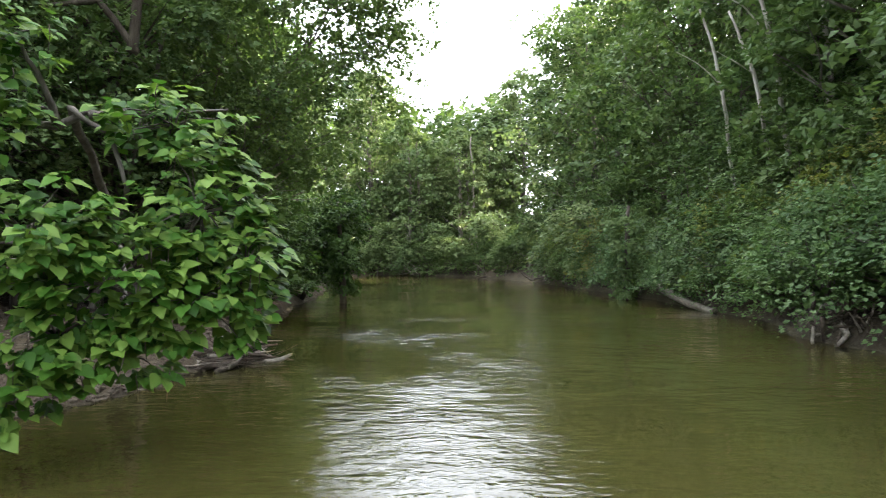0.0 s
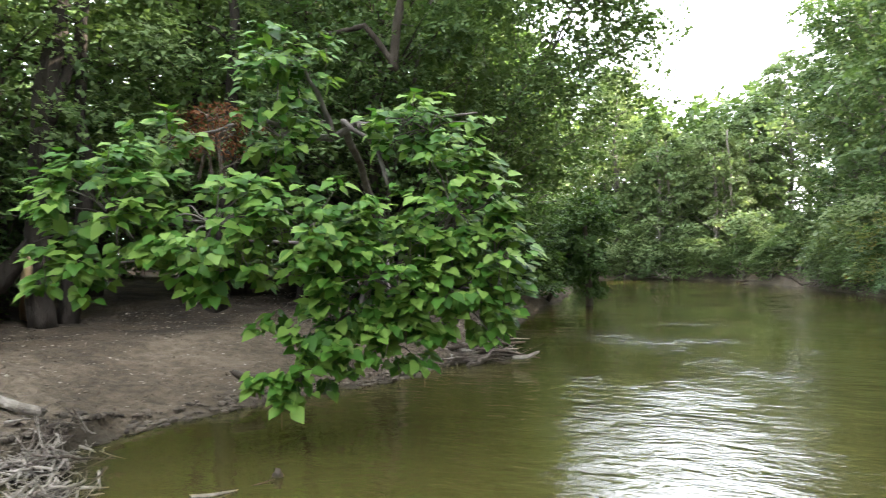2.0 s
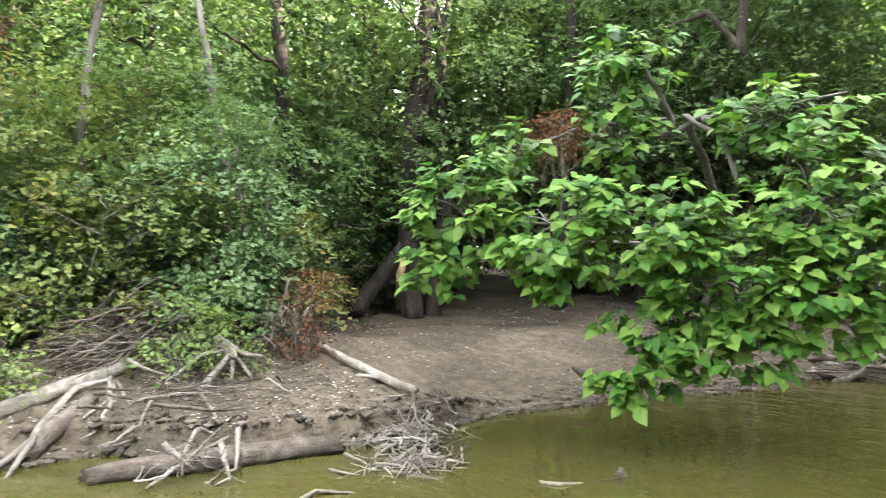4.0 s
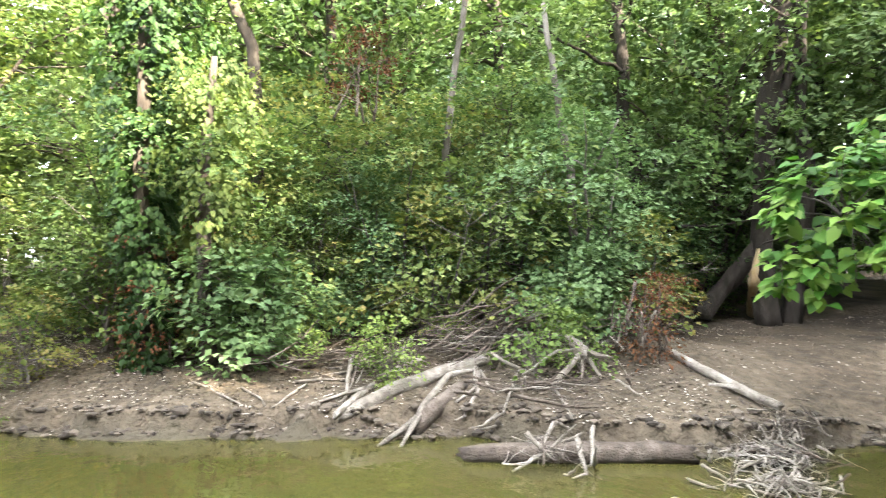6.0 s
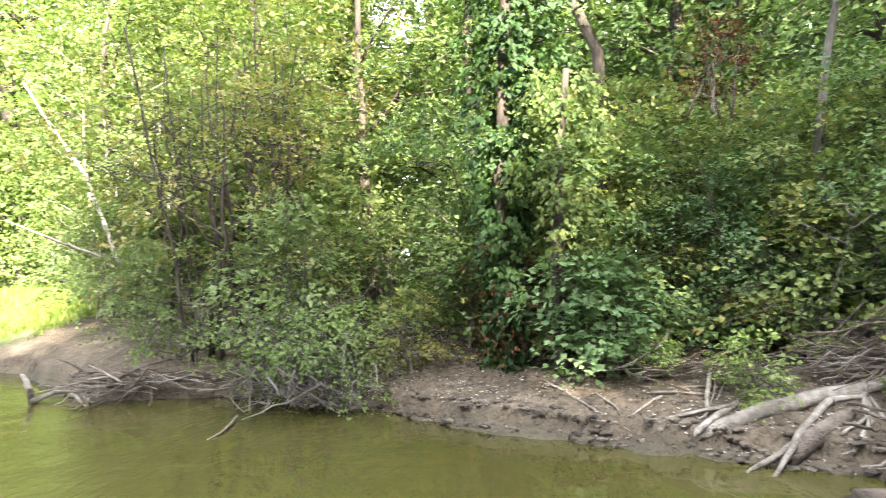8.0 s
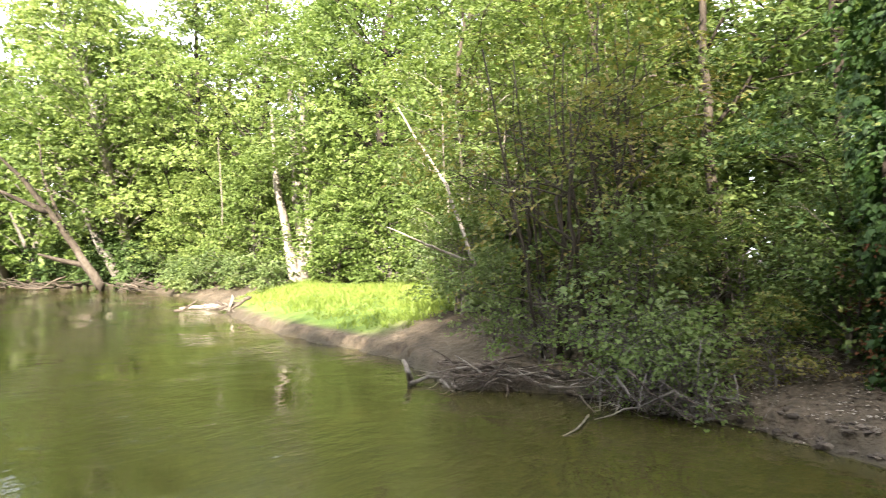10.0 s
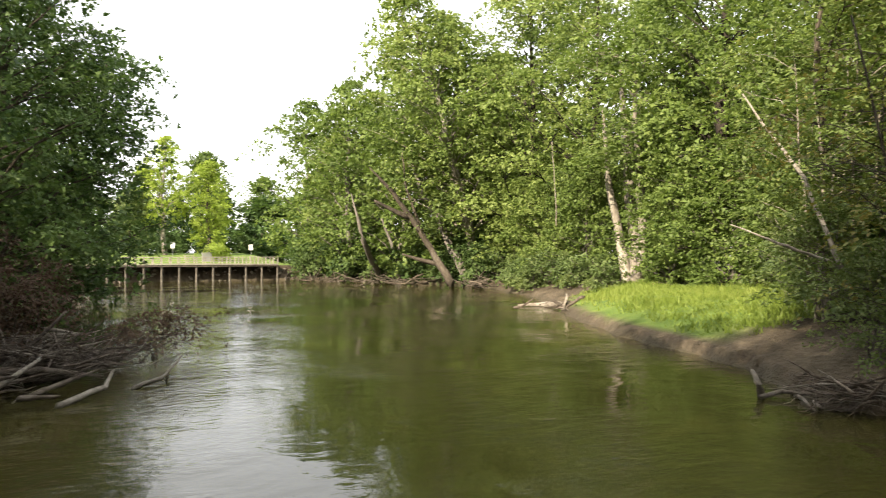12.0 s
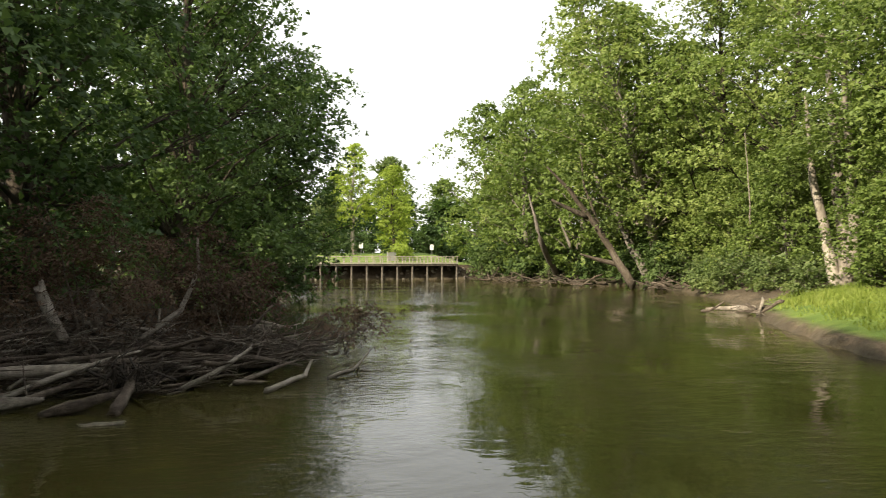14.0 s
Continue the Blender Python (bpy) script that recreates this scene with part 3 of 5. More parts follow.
# far bend, upstream
place(bough_tree(24, 6.2, .05, 11, LEAF_PALE, BARK_GREY, 0.38, 50, 130, .26),
      [(-9, 86, 1), (-17, 88, 1.05), (-26, 90, 1.1), (-36, 90, 1.1), (10, 87, 1.0), (18, 90, 1.2), (-22, 98, 1.2), (-12, 98, 1.1), (-46, 80, 1), (-30, 70, .9), (14.5, 56, 1.05), (12.5, 66, 1.05), (18, 68, 1.15)],
      "tall leafy green maple in the far woods", "tree", NORTH, 1)
place(bough_tree(16, 4.8, .04, 12, LEAF_PALE, BARK_PALE, 0.32, 44, 160, .2),
      [(2, 82, 1), (-4, 83, 1.1), (-14, 82, .9), (6, 88, 1.15), (-1, 92, 1.0), (-24, 83, .95), (-20, 56, 1.05), (-14, 60, 1.1)],
      "light green leafy tree at the river bend", "tree", NORTH, 2)
place(tree(5, 3.2, .0, 13, LEAF_PALE, BARK_GREY, 0.26, 140, 26, .08, "bush", stems=2, clump=1.3, limbs=4, name="shrub", simple=True),
      [(-6, 79, 1), (0, 79.5, .8), (5, 75, 1), (8.5, 66, 1.05), (10.5, 58, 1), (12, 52, 1.0), (-12, 80, 1), (-18, 81, .9), (10.6, 62, .9), (7, 70, .8), (-9, 78.6, .6), (-3, 77.8, .55), (2.6, 74.2, .55), (9.2, 60.2, .6), (9.9, 54.5, .6), (-1.6, 77.0, .75), (1.2, 75.6, .7), (4.2, 72.6, .7), (6.3, 68.0, .65), (-4.6, 77.6, .7), (-7.4, 78, .75), (-13.5, 79, .8), (-16.5, 79.6, .7)],
      "pale green shrub hanging over the far waterline", "shrub", "shrubs of the far bank", 3)

# east bank, upstream
# most spots are unseen: added and sized to shade the west bank
place(bough_tree(25, 6.4, .06, 21, LEAF_MAPLE, BARK, 0.30, 60, 150, .32),
      [(16.5, 45, 1), (22, 48, 1.1), (26, 38, 1.3), (27, 28, 1.5), (21, 15, .95), (17, 9.5, 1.0), (16.5, 7.5, 1.3), (16, -4, .85), (15.5, -10, .8), (15, -15, .9), (23, 2.5, .8), (24, 10, 1.4), (19, -9, .8), (25, 17, .95), (25, 4.5, .9), (24, 24.5, 1.52), (30, 21, 1.0), (31, 33, 1.5)],
      "tall dark green tree with shaded crown", "tree", EASTW, 4)
# spots with y under 25 are unseen too, added for the same shade
place(tree(20, 5.4, .05, 22, LEAF_MAPLE, BARK_GREY, 0.264, 495, 18, .24, clump=1.5, gap=.22, simple=True),
      [(15.5, 50, 1), (17.5, 13, .85), (12.6, 60, 1.1), (20, 56, 1.2), (23, 22, 1.1), (14.8, 5, 1.1), (14.4, -3, 1.1)],
      "green leafy riverside tree", "tree", EASTW, 5)
place(tree(4.6, 2.9, .0, 23, LEAF_BLUE, BARK_GREY, 0.180, 205, 24, .07, "bush", stems=3, clump=1.0, limbs=4, name="shrub"),
      [(13.0, 23.0, 1), (14.0, 20.0, 1.1), (14.8, 30.5, 1.05), (13.9, 35.5, 1), (12.9, 44.5, 1), (14.8, 17, 1.1), (12.9, 37.2, .6), (11.7, 46, .6), (11.0, 50, .65), (13.6, 31.5, .8), (13.4, 34.4, .7), (13.3, 39.4, .75), (12.2, 42.8, .8), (10.9, 52.6, .7), (13.9, 27.6, .9), (13.6, 25.4, .75)],
      "dense grey-green shrub hanging to the water", "shrub", "shrubs of the east bank", 6)
place(tree(7.5, 3.4, .02, 24, LEAF_MAPLE, BARK, 0.23, 207, 23, .1, "bush", stems=3, clump=1.2, limbs=5, name="shrub"),
      [(15.6, 28.5, 1), (15.2, 33, 1), (14.6, 37.6, 1), (12.9, 47.5, 1), (16.8, 24, 1.05), (16.8, 19.2, 1.1), (12.6, 55, 1), (17.2, 14, 1)],
      "leafy green understorey shrub", "shrub", "shrubs of the east bank", 7)

place(tree(5.6, 2.3, .04, 25, LEAF_YELLOW, BARK_GREY, .17, 190, 24, .07, "bush", stems=3, clump=1.0, limbs=4, name="shrub", gap=.2, core=.4),
      [(14.6, 26.0, 1), (13.6, 33.2, .9), (13.2, 39.2, .8), (11.6, 48.4, .95), (10.2, 56.5, .9), (15.8, 22.5, 1.1)],
      "yellow-green shrub leaning over the waterline", "shrub", "shrubs of the east bank", 26)

# nearer crowns of the east bank, with finer leaves
place(bough_tree(22, 5.2, .10, 27, LEAF_RIVER, BARK_GREY, 0.21, 64, 260, .24),
      [(17.6, 40.5, 1), (19.2, 34.0, 1.4), (19.6, 27.5, 1.45), (18.8, 22.5, 1.2), (23.5, 31.5, 1.5), (22.5, 40, 1.35), (18.6, 16.5, .85)],
      "tall green riverside tree with layered branches", "tree", EASTW, 27)
place(tree(12, 3.6, .06, 28, LEAF_DARK, BARK, 0.19, 300, 28, .16, "cone", clump=1.15, limbs=8, gap=.2, core=.6),
      [(16.0, 37.0, 1), (16.6, 30.5, 1.05), (17.4, 24.5, .95), (14.8, 43.0, .9), (13.6, 51.5, .95)],
      "shaded dark green tree in the second row", "tree", EASTW, 28)

# west bank, upstream of the catalpa
place(bough_tree(17, 5.6, .10, 31, LEAF_WEST, BARK, .195, 70, 165, .24),
      [(-12.5, 27, 1), (-11.5, 36, 1), (-13, 45, 1.1), (-17, 23, 1.05), (-18, 32, 1.1), (-15.5, 53, 1.15), (-22, 40, 1.2), (-23, 27, 1.2), (-16, 19.5, .85), (-19.5, 14.5, .95), (-9.9, 21.2, .92), (-10.4, 29.8, .85), (-13.6, 22.8, 1.1), (-12.4, 32.4, 1.1), (-24.5, 4.5, 1.05), (-29, 2, 1.15), (-30, 15, 1.15)],
      "green leafy tree on the sandy bank", "tree", WESTW, 8)
place(tree(4.6, 2.6, .0, 33, LEAF_VINE, BARK, 0.188, 201, 24, .07, "bush", stems=4, clump=.95, limbs=4, name="shrub"),
      [(-8.8, 30, 1), (-8.9, 34, 1.05), (-9.4, 39, 1.1), (-9.6, 26.5, 1), (-10, 44, 1.15), (-10.5, 50, 1.2), (-11, 30, 1.4), (-11.2, 24, 1.2), (-11.5, 41, 1.5)],
      "dark green vine-grown shrub on the bank edge", "shrub", "shrubs of the west bank", 10)

# west bank, behind the sand
place(tree(19, 5.0, .22, 41, LEAF_RIVER, BARK_DARK, 0.16, 472, 26, .24, clump=1.25, gap=.22, simple=True),
      [(-19.5, 18, 1), (-22, 12, 1), (-21.5, 7, 1), (-23, 1.5, 1.05), (-27, 20, 1.1), (-27, 9, 1.1), (-24, -4, 1.0), (-28, -1, 1.1), (-12.6, 20.5, .88), (-13.4, 16.8, .84), (-15.6, 13.6, .84), (-17.2, 9.8, .9)],
      "slim forest tree with green crown", "tree", WESTW, 11)
place(tree(17, 5.0, .12, 42, LEAF_LIGHT, BARK, 0.16, 472, 30, .2, clump=1.3, gap=.22, simple=True),
      [(-22, -8, 1.0), (-27, -7, 1.1), (-31, -13, 1.15), (-26, -14, 1.05), (-34, -4, 1.2), (-24, -19, 1.0)],
      "sunlit light green forest tree", "tree", WESTW, 12)
place(tree(5.2, 2.5, .0, 43, LEAF_BLUE, BARK_GREY, 0.125, 290, 30, .07, "bush", stems=4, clump=.85, limbs=4, name="shrub"),
      [(-14.6, 6.8, 1), (-17.6, 8.8, 1.1), (-15.9, 2.6, .8), (-19.8, 10.5, 1.2)],
      "dense grey-green shrub behind the bank", "shrub", "shrubs of the west bank", 13)
place(tree(5.6, 2.6, .0, 44, LEAF_MIXED, BARK, 0.125, 290, 30, .07, "bush", stems=4, clump=.85, limbs=4, name="shrub"),
      [(-16.6, 3.2, 1), (-16.2, -.4, .9), (-17.2, -2.6, 1.0), (-18.6, 0.8, 1.15), (-18.8, 6.2, 1.25), (-19.6, -4.6, .6), (-21, -1.5, .9), (-18.2, 12.5, .6)],
      "leafy green undergrowth shrub", "shrub", "shrubs of the west bank", 14)

place(tree(4.4, 2.2, .05, 45, LEAF_LIGHT, BARK_GREY, 0.14, 170, 24, .06, "bush", stems=4, clump=.8, limbs=4, name="shrub", gap=.12, core=.3),
      [(-15.6, 5.0, .9), (-16.2, .8, .8), (-17.0, 7.2, 1.1), (-16.4, -3.4, .8), (-20.4, 4.5, 1.3), (-15.4, -1.4, .55), (-20.5, -6.8, .9), (-19.6, -9.0, .7), (-23.5, -5.2, 1.2)],
      "light green shrub with open branches", "shrub", "shrubs of the west bank", 45)
place(tree(3.4, 1.7, .08, 46, LEAF_YELLOW, BARK_GREY, 0.15, 100, 22, .05, "bush", stems=4, clump=.7, limbs=4, name="shrub", gap=.15, core=.3),
      [(-14.9, 3.7, .85), (-14.2, 8.2, .8), (-16.6, 5.9, 1.25), (-15.6, -.3, .7), (-14.8, -4.6, .55)],
      "yellowing shrub among the undergrowth", "shrub", "shrubs of the west bank", 46)

# the thin-stemmed shrub trees at the water, and behind them
place(tree(9.5, 3.3, .06, 51, LEAF_YELLOW, BARK, 0.14, 250, 20, .09, "dome", stems=4, clump=.8, limbs=6, slim=.6, gap=.15, core=.05, lobed=.75),
      [(-16.0, -9.0, 1), (-17.8, -11.6, .95), (-19.0, -9.2, 1.2), (-22.5, -11.0, 1.25)],
      "many-stemmed willow-like tree leaning over the bank", "tree", WESTW, 15)
place(tree(11, 3.0, .28, 53, LEAF_YELLOW, BARK_PALE, 0.13, 150, 26, .08, "dome", stems=3, clump=.9, limbs=7, gap=.1, core=0, lobed=.9),
      [(-22.0, -17.8, 1), (-24.5, -17.2, 1.1)],
      "airy yellowing tree with pale slanting stems", "tree", WESTW, 53)
place(tree(4.2, 2.0, .0, 52, LEAF_WILLOW, BARK_GREY, 0.136, 140, 21, .05, "bush", stems=5, clump=.7, limbs=4, name="shrub"),
      [(-15.3, -7.6, .6), (-15.9, -11.8, .7), (-20.5, -16.5, 1), (-22.5, -18.0, 1.1)],
      "low yellow-green shrub at the waterline", "shrub", "shrubs of the west bank", 16)

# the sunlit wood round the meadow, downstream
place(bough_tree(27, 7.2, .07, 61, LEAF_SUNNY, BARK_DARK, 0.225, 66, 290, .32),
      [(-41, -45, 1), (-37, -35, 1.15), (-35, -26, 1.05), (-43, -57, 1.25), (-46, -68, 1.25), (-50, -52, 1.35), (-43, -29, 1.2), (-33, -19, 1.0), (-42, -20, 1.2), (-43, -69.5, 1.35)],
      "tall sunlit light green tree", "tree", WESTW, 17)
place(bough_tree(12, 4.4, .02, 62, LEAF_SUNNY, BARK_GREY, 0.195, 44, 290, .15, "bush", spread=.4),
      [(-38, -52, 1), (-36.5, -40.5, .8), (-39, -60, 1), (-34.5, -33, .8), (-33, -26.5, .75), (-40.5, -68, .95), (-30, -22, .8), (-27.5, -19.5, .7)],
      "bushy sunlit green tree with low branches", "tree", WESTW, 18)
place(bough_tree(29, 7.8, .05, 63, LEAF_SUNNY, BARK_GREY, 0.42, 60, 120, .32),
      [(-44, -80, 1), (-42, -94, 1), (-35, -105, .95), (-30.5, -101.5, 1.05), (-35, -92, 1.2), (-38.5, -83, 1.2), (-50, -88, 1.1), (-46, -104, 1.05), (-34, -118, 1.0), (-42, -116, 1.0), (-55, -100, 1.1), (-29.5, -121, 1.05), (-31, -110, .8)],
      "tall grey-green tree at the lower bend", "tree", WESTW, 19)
place(tree(7, 3.8, .0, 64, LEAF_MAPLE, BARK, 0.42, 135, 18, .1, "bush", stems=3, clump=1.5, limbs=4, name="shrub", simple=True),
      [(-38.5, -84, 1), (-36.5, -93, 1), (-31.5, -103, 1.05), (-29.5, -110, 1.1), (-29, -117, 1), (-38.5, -76, .9), (-33, -99, 1), (-27.4, -108.5, .8), (-26.8, -112, .8), (-29.9, -101.4, .7), (-33.4, -95.2, .7), (-35.8, -88.5, .7), (-37.6, -80.5, .7), (-36.9, -71, .7)],
      "green shrub overhanging the bank", "shrub", "shrubs of the lower bend", 20)

# woods that close the view all round
place(tree(20, 7.5, .0, 81, LEAF_MAPLE, BARK, .85, 170, 11, .3, clump=2.8, limbs=3, simple=True),
      [(-44, 4, 1), (-27.5, -3, .42), (-26, 3, .36), (-25.5, 9.5, .38), (-28, 14.5, .5), (-28.5, -11, .5), (-27, -18, .42), (-34, 7, .55), (-24, 17, .4), (-35, -9, .6), (-43, 16, 1), (-42, 28, 1.05), (-38, 40, 1.1), (-34, 52, 1.1), (-46, -8, 1), (-48, -20, 1.05), (-54, -34, 1.1), (-60, -50, 1.1), (-62, -66, 1.2), (-60, -84, 1.2), (-54, 10, 1.2), (-52, 24, 1.2),
       (-60, 62, 1.1), (-40, 104, 1.2), (-8, 108, 1.15), (8, 100, 1.1), (24, 96, 1.2), (28, 76, 1.2), (32, 60, 1.2), (35, 46, 1.2), (36, 30, 1.2), (36, 14, 1.2), (37, -2, 1.1), (35, -20, 1.05), (33, -44, 1.0), (-66, 2, 1.2), (-64, 14, 1.2), (-64, -10, 1.2), (-66, -24, 1.2), (-68, -40, 1.2), (-72, -58, 1.3), (-62, 28, 1.2), (-56, 42, 1.2), (-56, -62, .9), (-58, -44, .9), (-66, -74, 1.1), (-50, -86, .9), (-53, -56, .5), (-50, -46, .5), (-47, -36, .45), (-54, -70, .55), (-44, -26, .45), (-38, -16, .4),
       (-2, 98, .8), (4, 97, .75), (-6, 104, 1), (1, 106, 1.1), (-7, 93, .5), (-12, 91.5, .5), (-3, 90, .45), (2.5, 90, .45), (-27, 27, .3), (-24.5, 29, .3), (-23.5, 32, .32), (-20.5, 34.5, .3), (-29, 24, .3), (-37, 33, .5), (-33, 37, .5), (-29, 40, .5), (-25, 43, .5)],
      "broad green woodland tree", "tree", "woods behind the banks", 23)
# east bank, downstream: big dark trees
place(bough_tree(23, 6.6, .03, 71, LEAF_DARK, BARK, 0.205, 84, 320, .36, fill=20),
      [(7.2, -39, 1), (10.5, -28, 1.0), (7.0, -51, .95), (13.5, -20, .95), (15, -44, 1.1), (11, -58, .85)],
      "large dark green tree standing against the light", "tree", EASTW, 21)
place(tree(14, 5.2, .03, 72, LEAF_MAPLE, BARK, 0.33, 297, 19, .24, clump=1.4, gap=.22, simple=True),
      [(9.5, -64, 1.0), (12, -74, 1.0), (17, -66, 1.2), (13.5, -84, .8)],
      "green tree leaning over the far east bank", "tree", EASTW, 22)


overhang = bough_tree(19, 8.2, .02, 73, LEAF_DARK, BARK, .26, 76, 250, .26, "bush", lean=(-5.5, 0), fill=18)
overhang.matrix_basis = pose(6.7, -57, height(6.7, -57) - .05)
tagged(overhang, "dark green tree leaning out over the water", "tree", EASTW)


# ---------------------------------------------------------------- the catalpa over the water
def heart_leaf(seed):
    """One big heart-shaped leaf, stalk end at the origin, tip along +x, upper side up."""
    rng = np.random.default_rng(seed)
    rim = [(0.0, 0.0), (-.12, .22), (.08, .42), (.36, .44), (.68, .25), (1.0, 0.0), (.68, -.25), (.36, -.44), (.08, -.42), (-.12, -.22)]
    v = [(.3, 0, -.03), (.65, 0, -.05)]
    for x, y in rim:
        v.append((x, y * rng.uniform(.85, 1.05), .14 * abs(y) - .25 * max(x - .3, 0) ** 2 + rng.normal(0, .018)))
    f = [(0, 2, 3), (0, 3, 4), (0, 4, 5), (0, 5, 6), (0, 6, 1), (1, 6, 7), (1, 7, 8), (1, 8, 0), (0, 8, 9), (0, 9, 10), (0, 10, 11), (0, 11, 2)]
    return np.array(v), np.array(f)


def catalpa():
    rng = np.random.default_rng(5)
    root = new("catalpa_tree")
    CX, CY = -7.84, 17.95
    root.location = (CX, CY, height(CX, CY))
    base = np.array(root.location)
    right, toward = np.array([.78, .62, 0]), np.array([.62, -.78, 0])
    # leafy lobes: middle, half widths along the bank, up, and towards the water
    lobes = [((-8.08, 7.85, 3.48), 1.05, 1.0, .7, 34), ((-6.70, 8.42, 3.33), .95, .85, .7, 34), ((-5.45, 9.05, 3.22), 1.1, .7, .6, 34), ((-4.75, 9.76, 2.52), 1.2, .85, .7, 48),
             ((-3.77, 10.70, 3.58), .95, 1.3, .7, 46), ((-3.64, 10.43, 2.25), 1.0, .75, .6, 40), ((-6.40, 9.75, 5.94), .75, .8, .6, 22), ((-5.25, 9.39, 1.83), 1.1, .55, .6, 28),
             ((-5.57, 8.97, 1.01), .75, .25, .4, 11), ((-4.52, 9.75, 1.40), .6, .5, .4, 14), ((-4.34, 11.13, 5.01), 1.1, .5, .6, 24), ((-8.51, 7.54, 2.72), .55, .5, .4, 12),
             ((-6.57, 10.00, 4.84), .7, .6, .5, 14), ((-8.02, 9.01, 4.75), .6, .35, .5, 9), ((-3.10, 10.81, 2.77), .45, 1.1, .5, 22), ((-6.76, 8.63, 2.62), .8, .4, .5, 12)]
    tb = Tubes(6)
    fork = base + np.array([-.2, -.5, 2.2])
    tb.add(crooked(base - [0, 0, .3], fork, 8, .06, rng), [.13, .11, .10], 9, .05)
    elbow = np.array((-5.83, 10.78, 5.22))
    bend = np.array((-4.92, 10.67, 4.01))
    tb.add(np.vstack([crooked(fork, elbow, 8, .07, rng), crooked(elbow, np.array((-5.20, 10.76, 4.81)), 4, .02, rng)[1:], crooked(np.array((-5.20, 10.76, 4.81)), bend, 4, .02, rng)[1:]]), [.085, .065, .045, .035], 7, .05)
    tb.add(crooked(np.array((-5.52, 10.72, 5.08)), np.array((-3.71, 11.88, 5.40)), 7, .05, rng), [.06, .02], 5)
    clusters, outs = [], []
    for mid, hw, hh, hd, count in lobes:
        mid = np.array(mid)
        tb.add(crooked(fork if mid[2] < 4.6 else elbow - [.2, 0, .3], mid, 9, .07, rng, -.25), [.07, .035, .015], 5)
        for i in range(int(count * 1.4)):
            a_, u_ = rng.uniform(0, 2 * np.pi), rng.uniform(0, 1) ** .5
            q = mid + right * math.cos(a_) * hw * u_ + np.array([0, 0, 1]) * math.sin(a_) * hh * u_ + toward * rng.uniform(-1, 1) * hd * (1.1 - .6 * u_)
            clusters.append(q)
            o = (right * math.cos(a_) * u_ * .6 + toward * .8 + np.array([0, 0, .25 + .4 * math.sin(a_) * u_]))
            outs.append(o / np.linalg.norm(o))
            if i % 3 == 0:
                tb.add(crooked(mid + (q - mid) * .1, q, 5, .03, rng, -.08), [.016, .006], 4, caps=False)
    bark = mesh_part("trunk", tb.mesh("trunk", BARK_GREY), root)
    shapes = [heart_leaf(i) for i in range(4)]
    singles = [raw_mesh("leaf", v, f, LEAF_CATALPA, True) for v, f in shapes]
    vs, fs, n, made = [], [], 0, 0
    for ci, (q, o) in enumerate(zip(clusters, outs)):
        for k in range(int(rng.integers(7, 13))):
            ang = rng.uniform(0, 2 * np.pi)
            side = np.array([math.cos(ang), math.sin(ang), 0]) * .75 + o * .55
            p = q + side * rng.uniform(.05, .22) + [0, 0, rng.uniform(-.12, .10)]
            x_ = side + [0, 0, -rng.uniform(.1, .95)]
            x_ /= np.linalg.norm(x_)
            up = np.array([0, 0, 1.0]) + o * .8 + rng.normal(0, .24, 3)
            y_ = np.cross(up, x_)
            y_ /= np.linalg.norm(y_)
            z_ = np.cross(x_, y_)
            L = rng.uniform(.14, .27)
            m = np.stack([x_ * L, y_ * L * rng.uniform(.85, 1.05), z_ * L], 1)
            v, f = shapes[k % 4]
            if k == 0 and made < 295:
                ob = mesh_part("leaf", singles[ci % 4], bark)
                mm = Matrix(m.tolist()).to_4x4()
                mm.translation = Vector(p - base)
                ob.matrix_basis = mm
                made += 1
            else:
                vs.append(v @ m.T + p)
                fs.append(f + n)
                n += len(v)
    crown = raw_mesh("crown", np.concatenate(vs), np.concatenate(fs), LEAF_CATALPA, True)
    mesh_part("crown", crown, root).location = -base
    for i in rng.choice(len(clusters), 70, replace=False):
        q = clusters[i] + outs[i] * .15 - base
        pod = Tubes(int(i)).add(crooked(q, q - [rng.normal(0, .04), rng.normal(0, .04), rng.uniform(.3, .5)], 4, .012, rng), [.008, .008, .004], 4)
        mesh_part("seed_pod", pod.mesh("seed_pod", DRIFT_DARK), root)
    bark.location = -base
    for ob in bark.children:
        ob.location += Vector(base)
    return tagged(root, "catalpa tree with large bright green heart-shaped leaves over the water", "tree")


catalpa()


# ---------------------------------------------------------------- single trees, vines, dead wood
def wood(name, lines, mat, label, category, seed=1, sides=7, rough=.06, sub="limb", group=""):
    """A thing of dead wood: lines of (points, radii); the first is its body, the others its limbs."""
    root = new(name)
    first = np.array(lines[0][0][0], float)
    root.location = first
    rng = np.random.default_rng(seed)
    for i, (pts, radii) in enumerate(lines):
        pts = [np.array(p, float) - first for p in pts]
        line = np.vstack([crooked(p, q, 7, np.linalg.norm(q - p) * .008, rng)[0 if j == 0 else 1:] for j, (p, q) in enumerate(zip(pts, pts[1:]))])
        tb = Tubes(seed + i).add(line, radii, sides + 2 if i == 0 else max(5, sides - 1), rough * .5)
        mesh_part("stem" if i == 0 else sub, tb.mesh("stem" if i == 0 else sub, mat), root)
    return tagged(root, label, category, group)


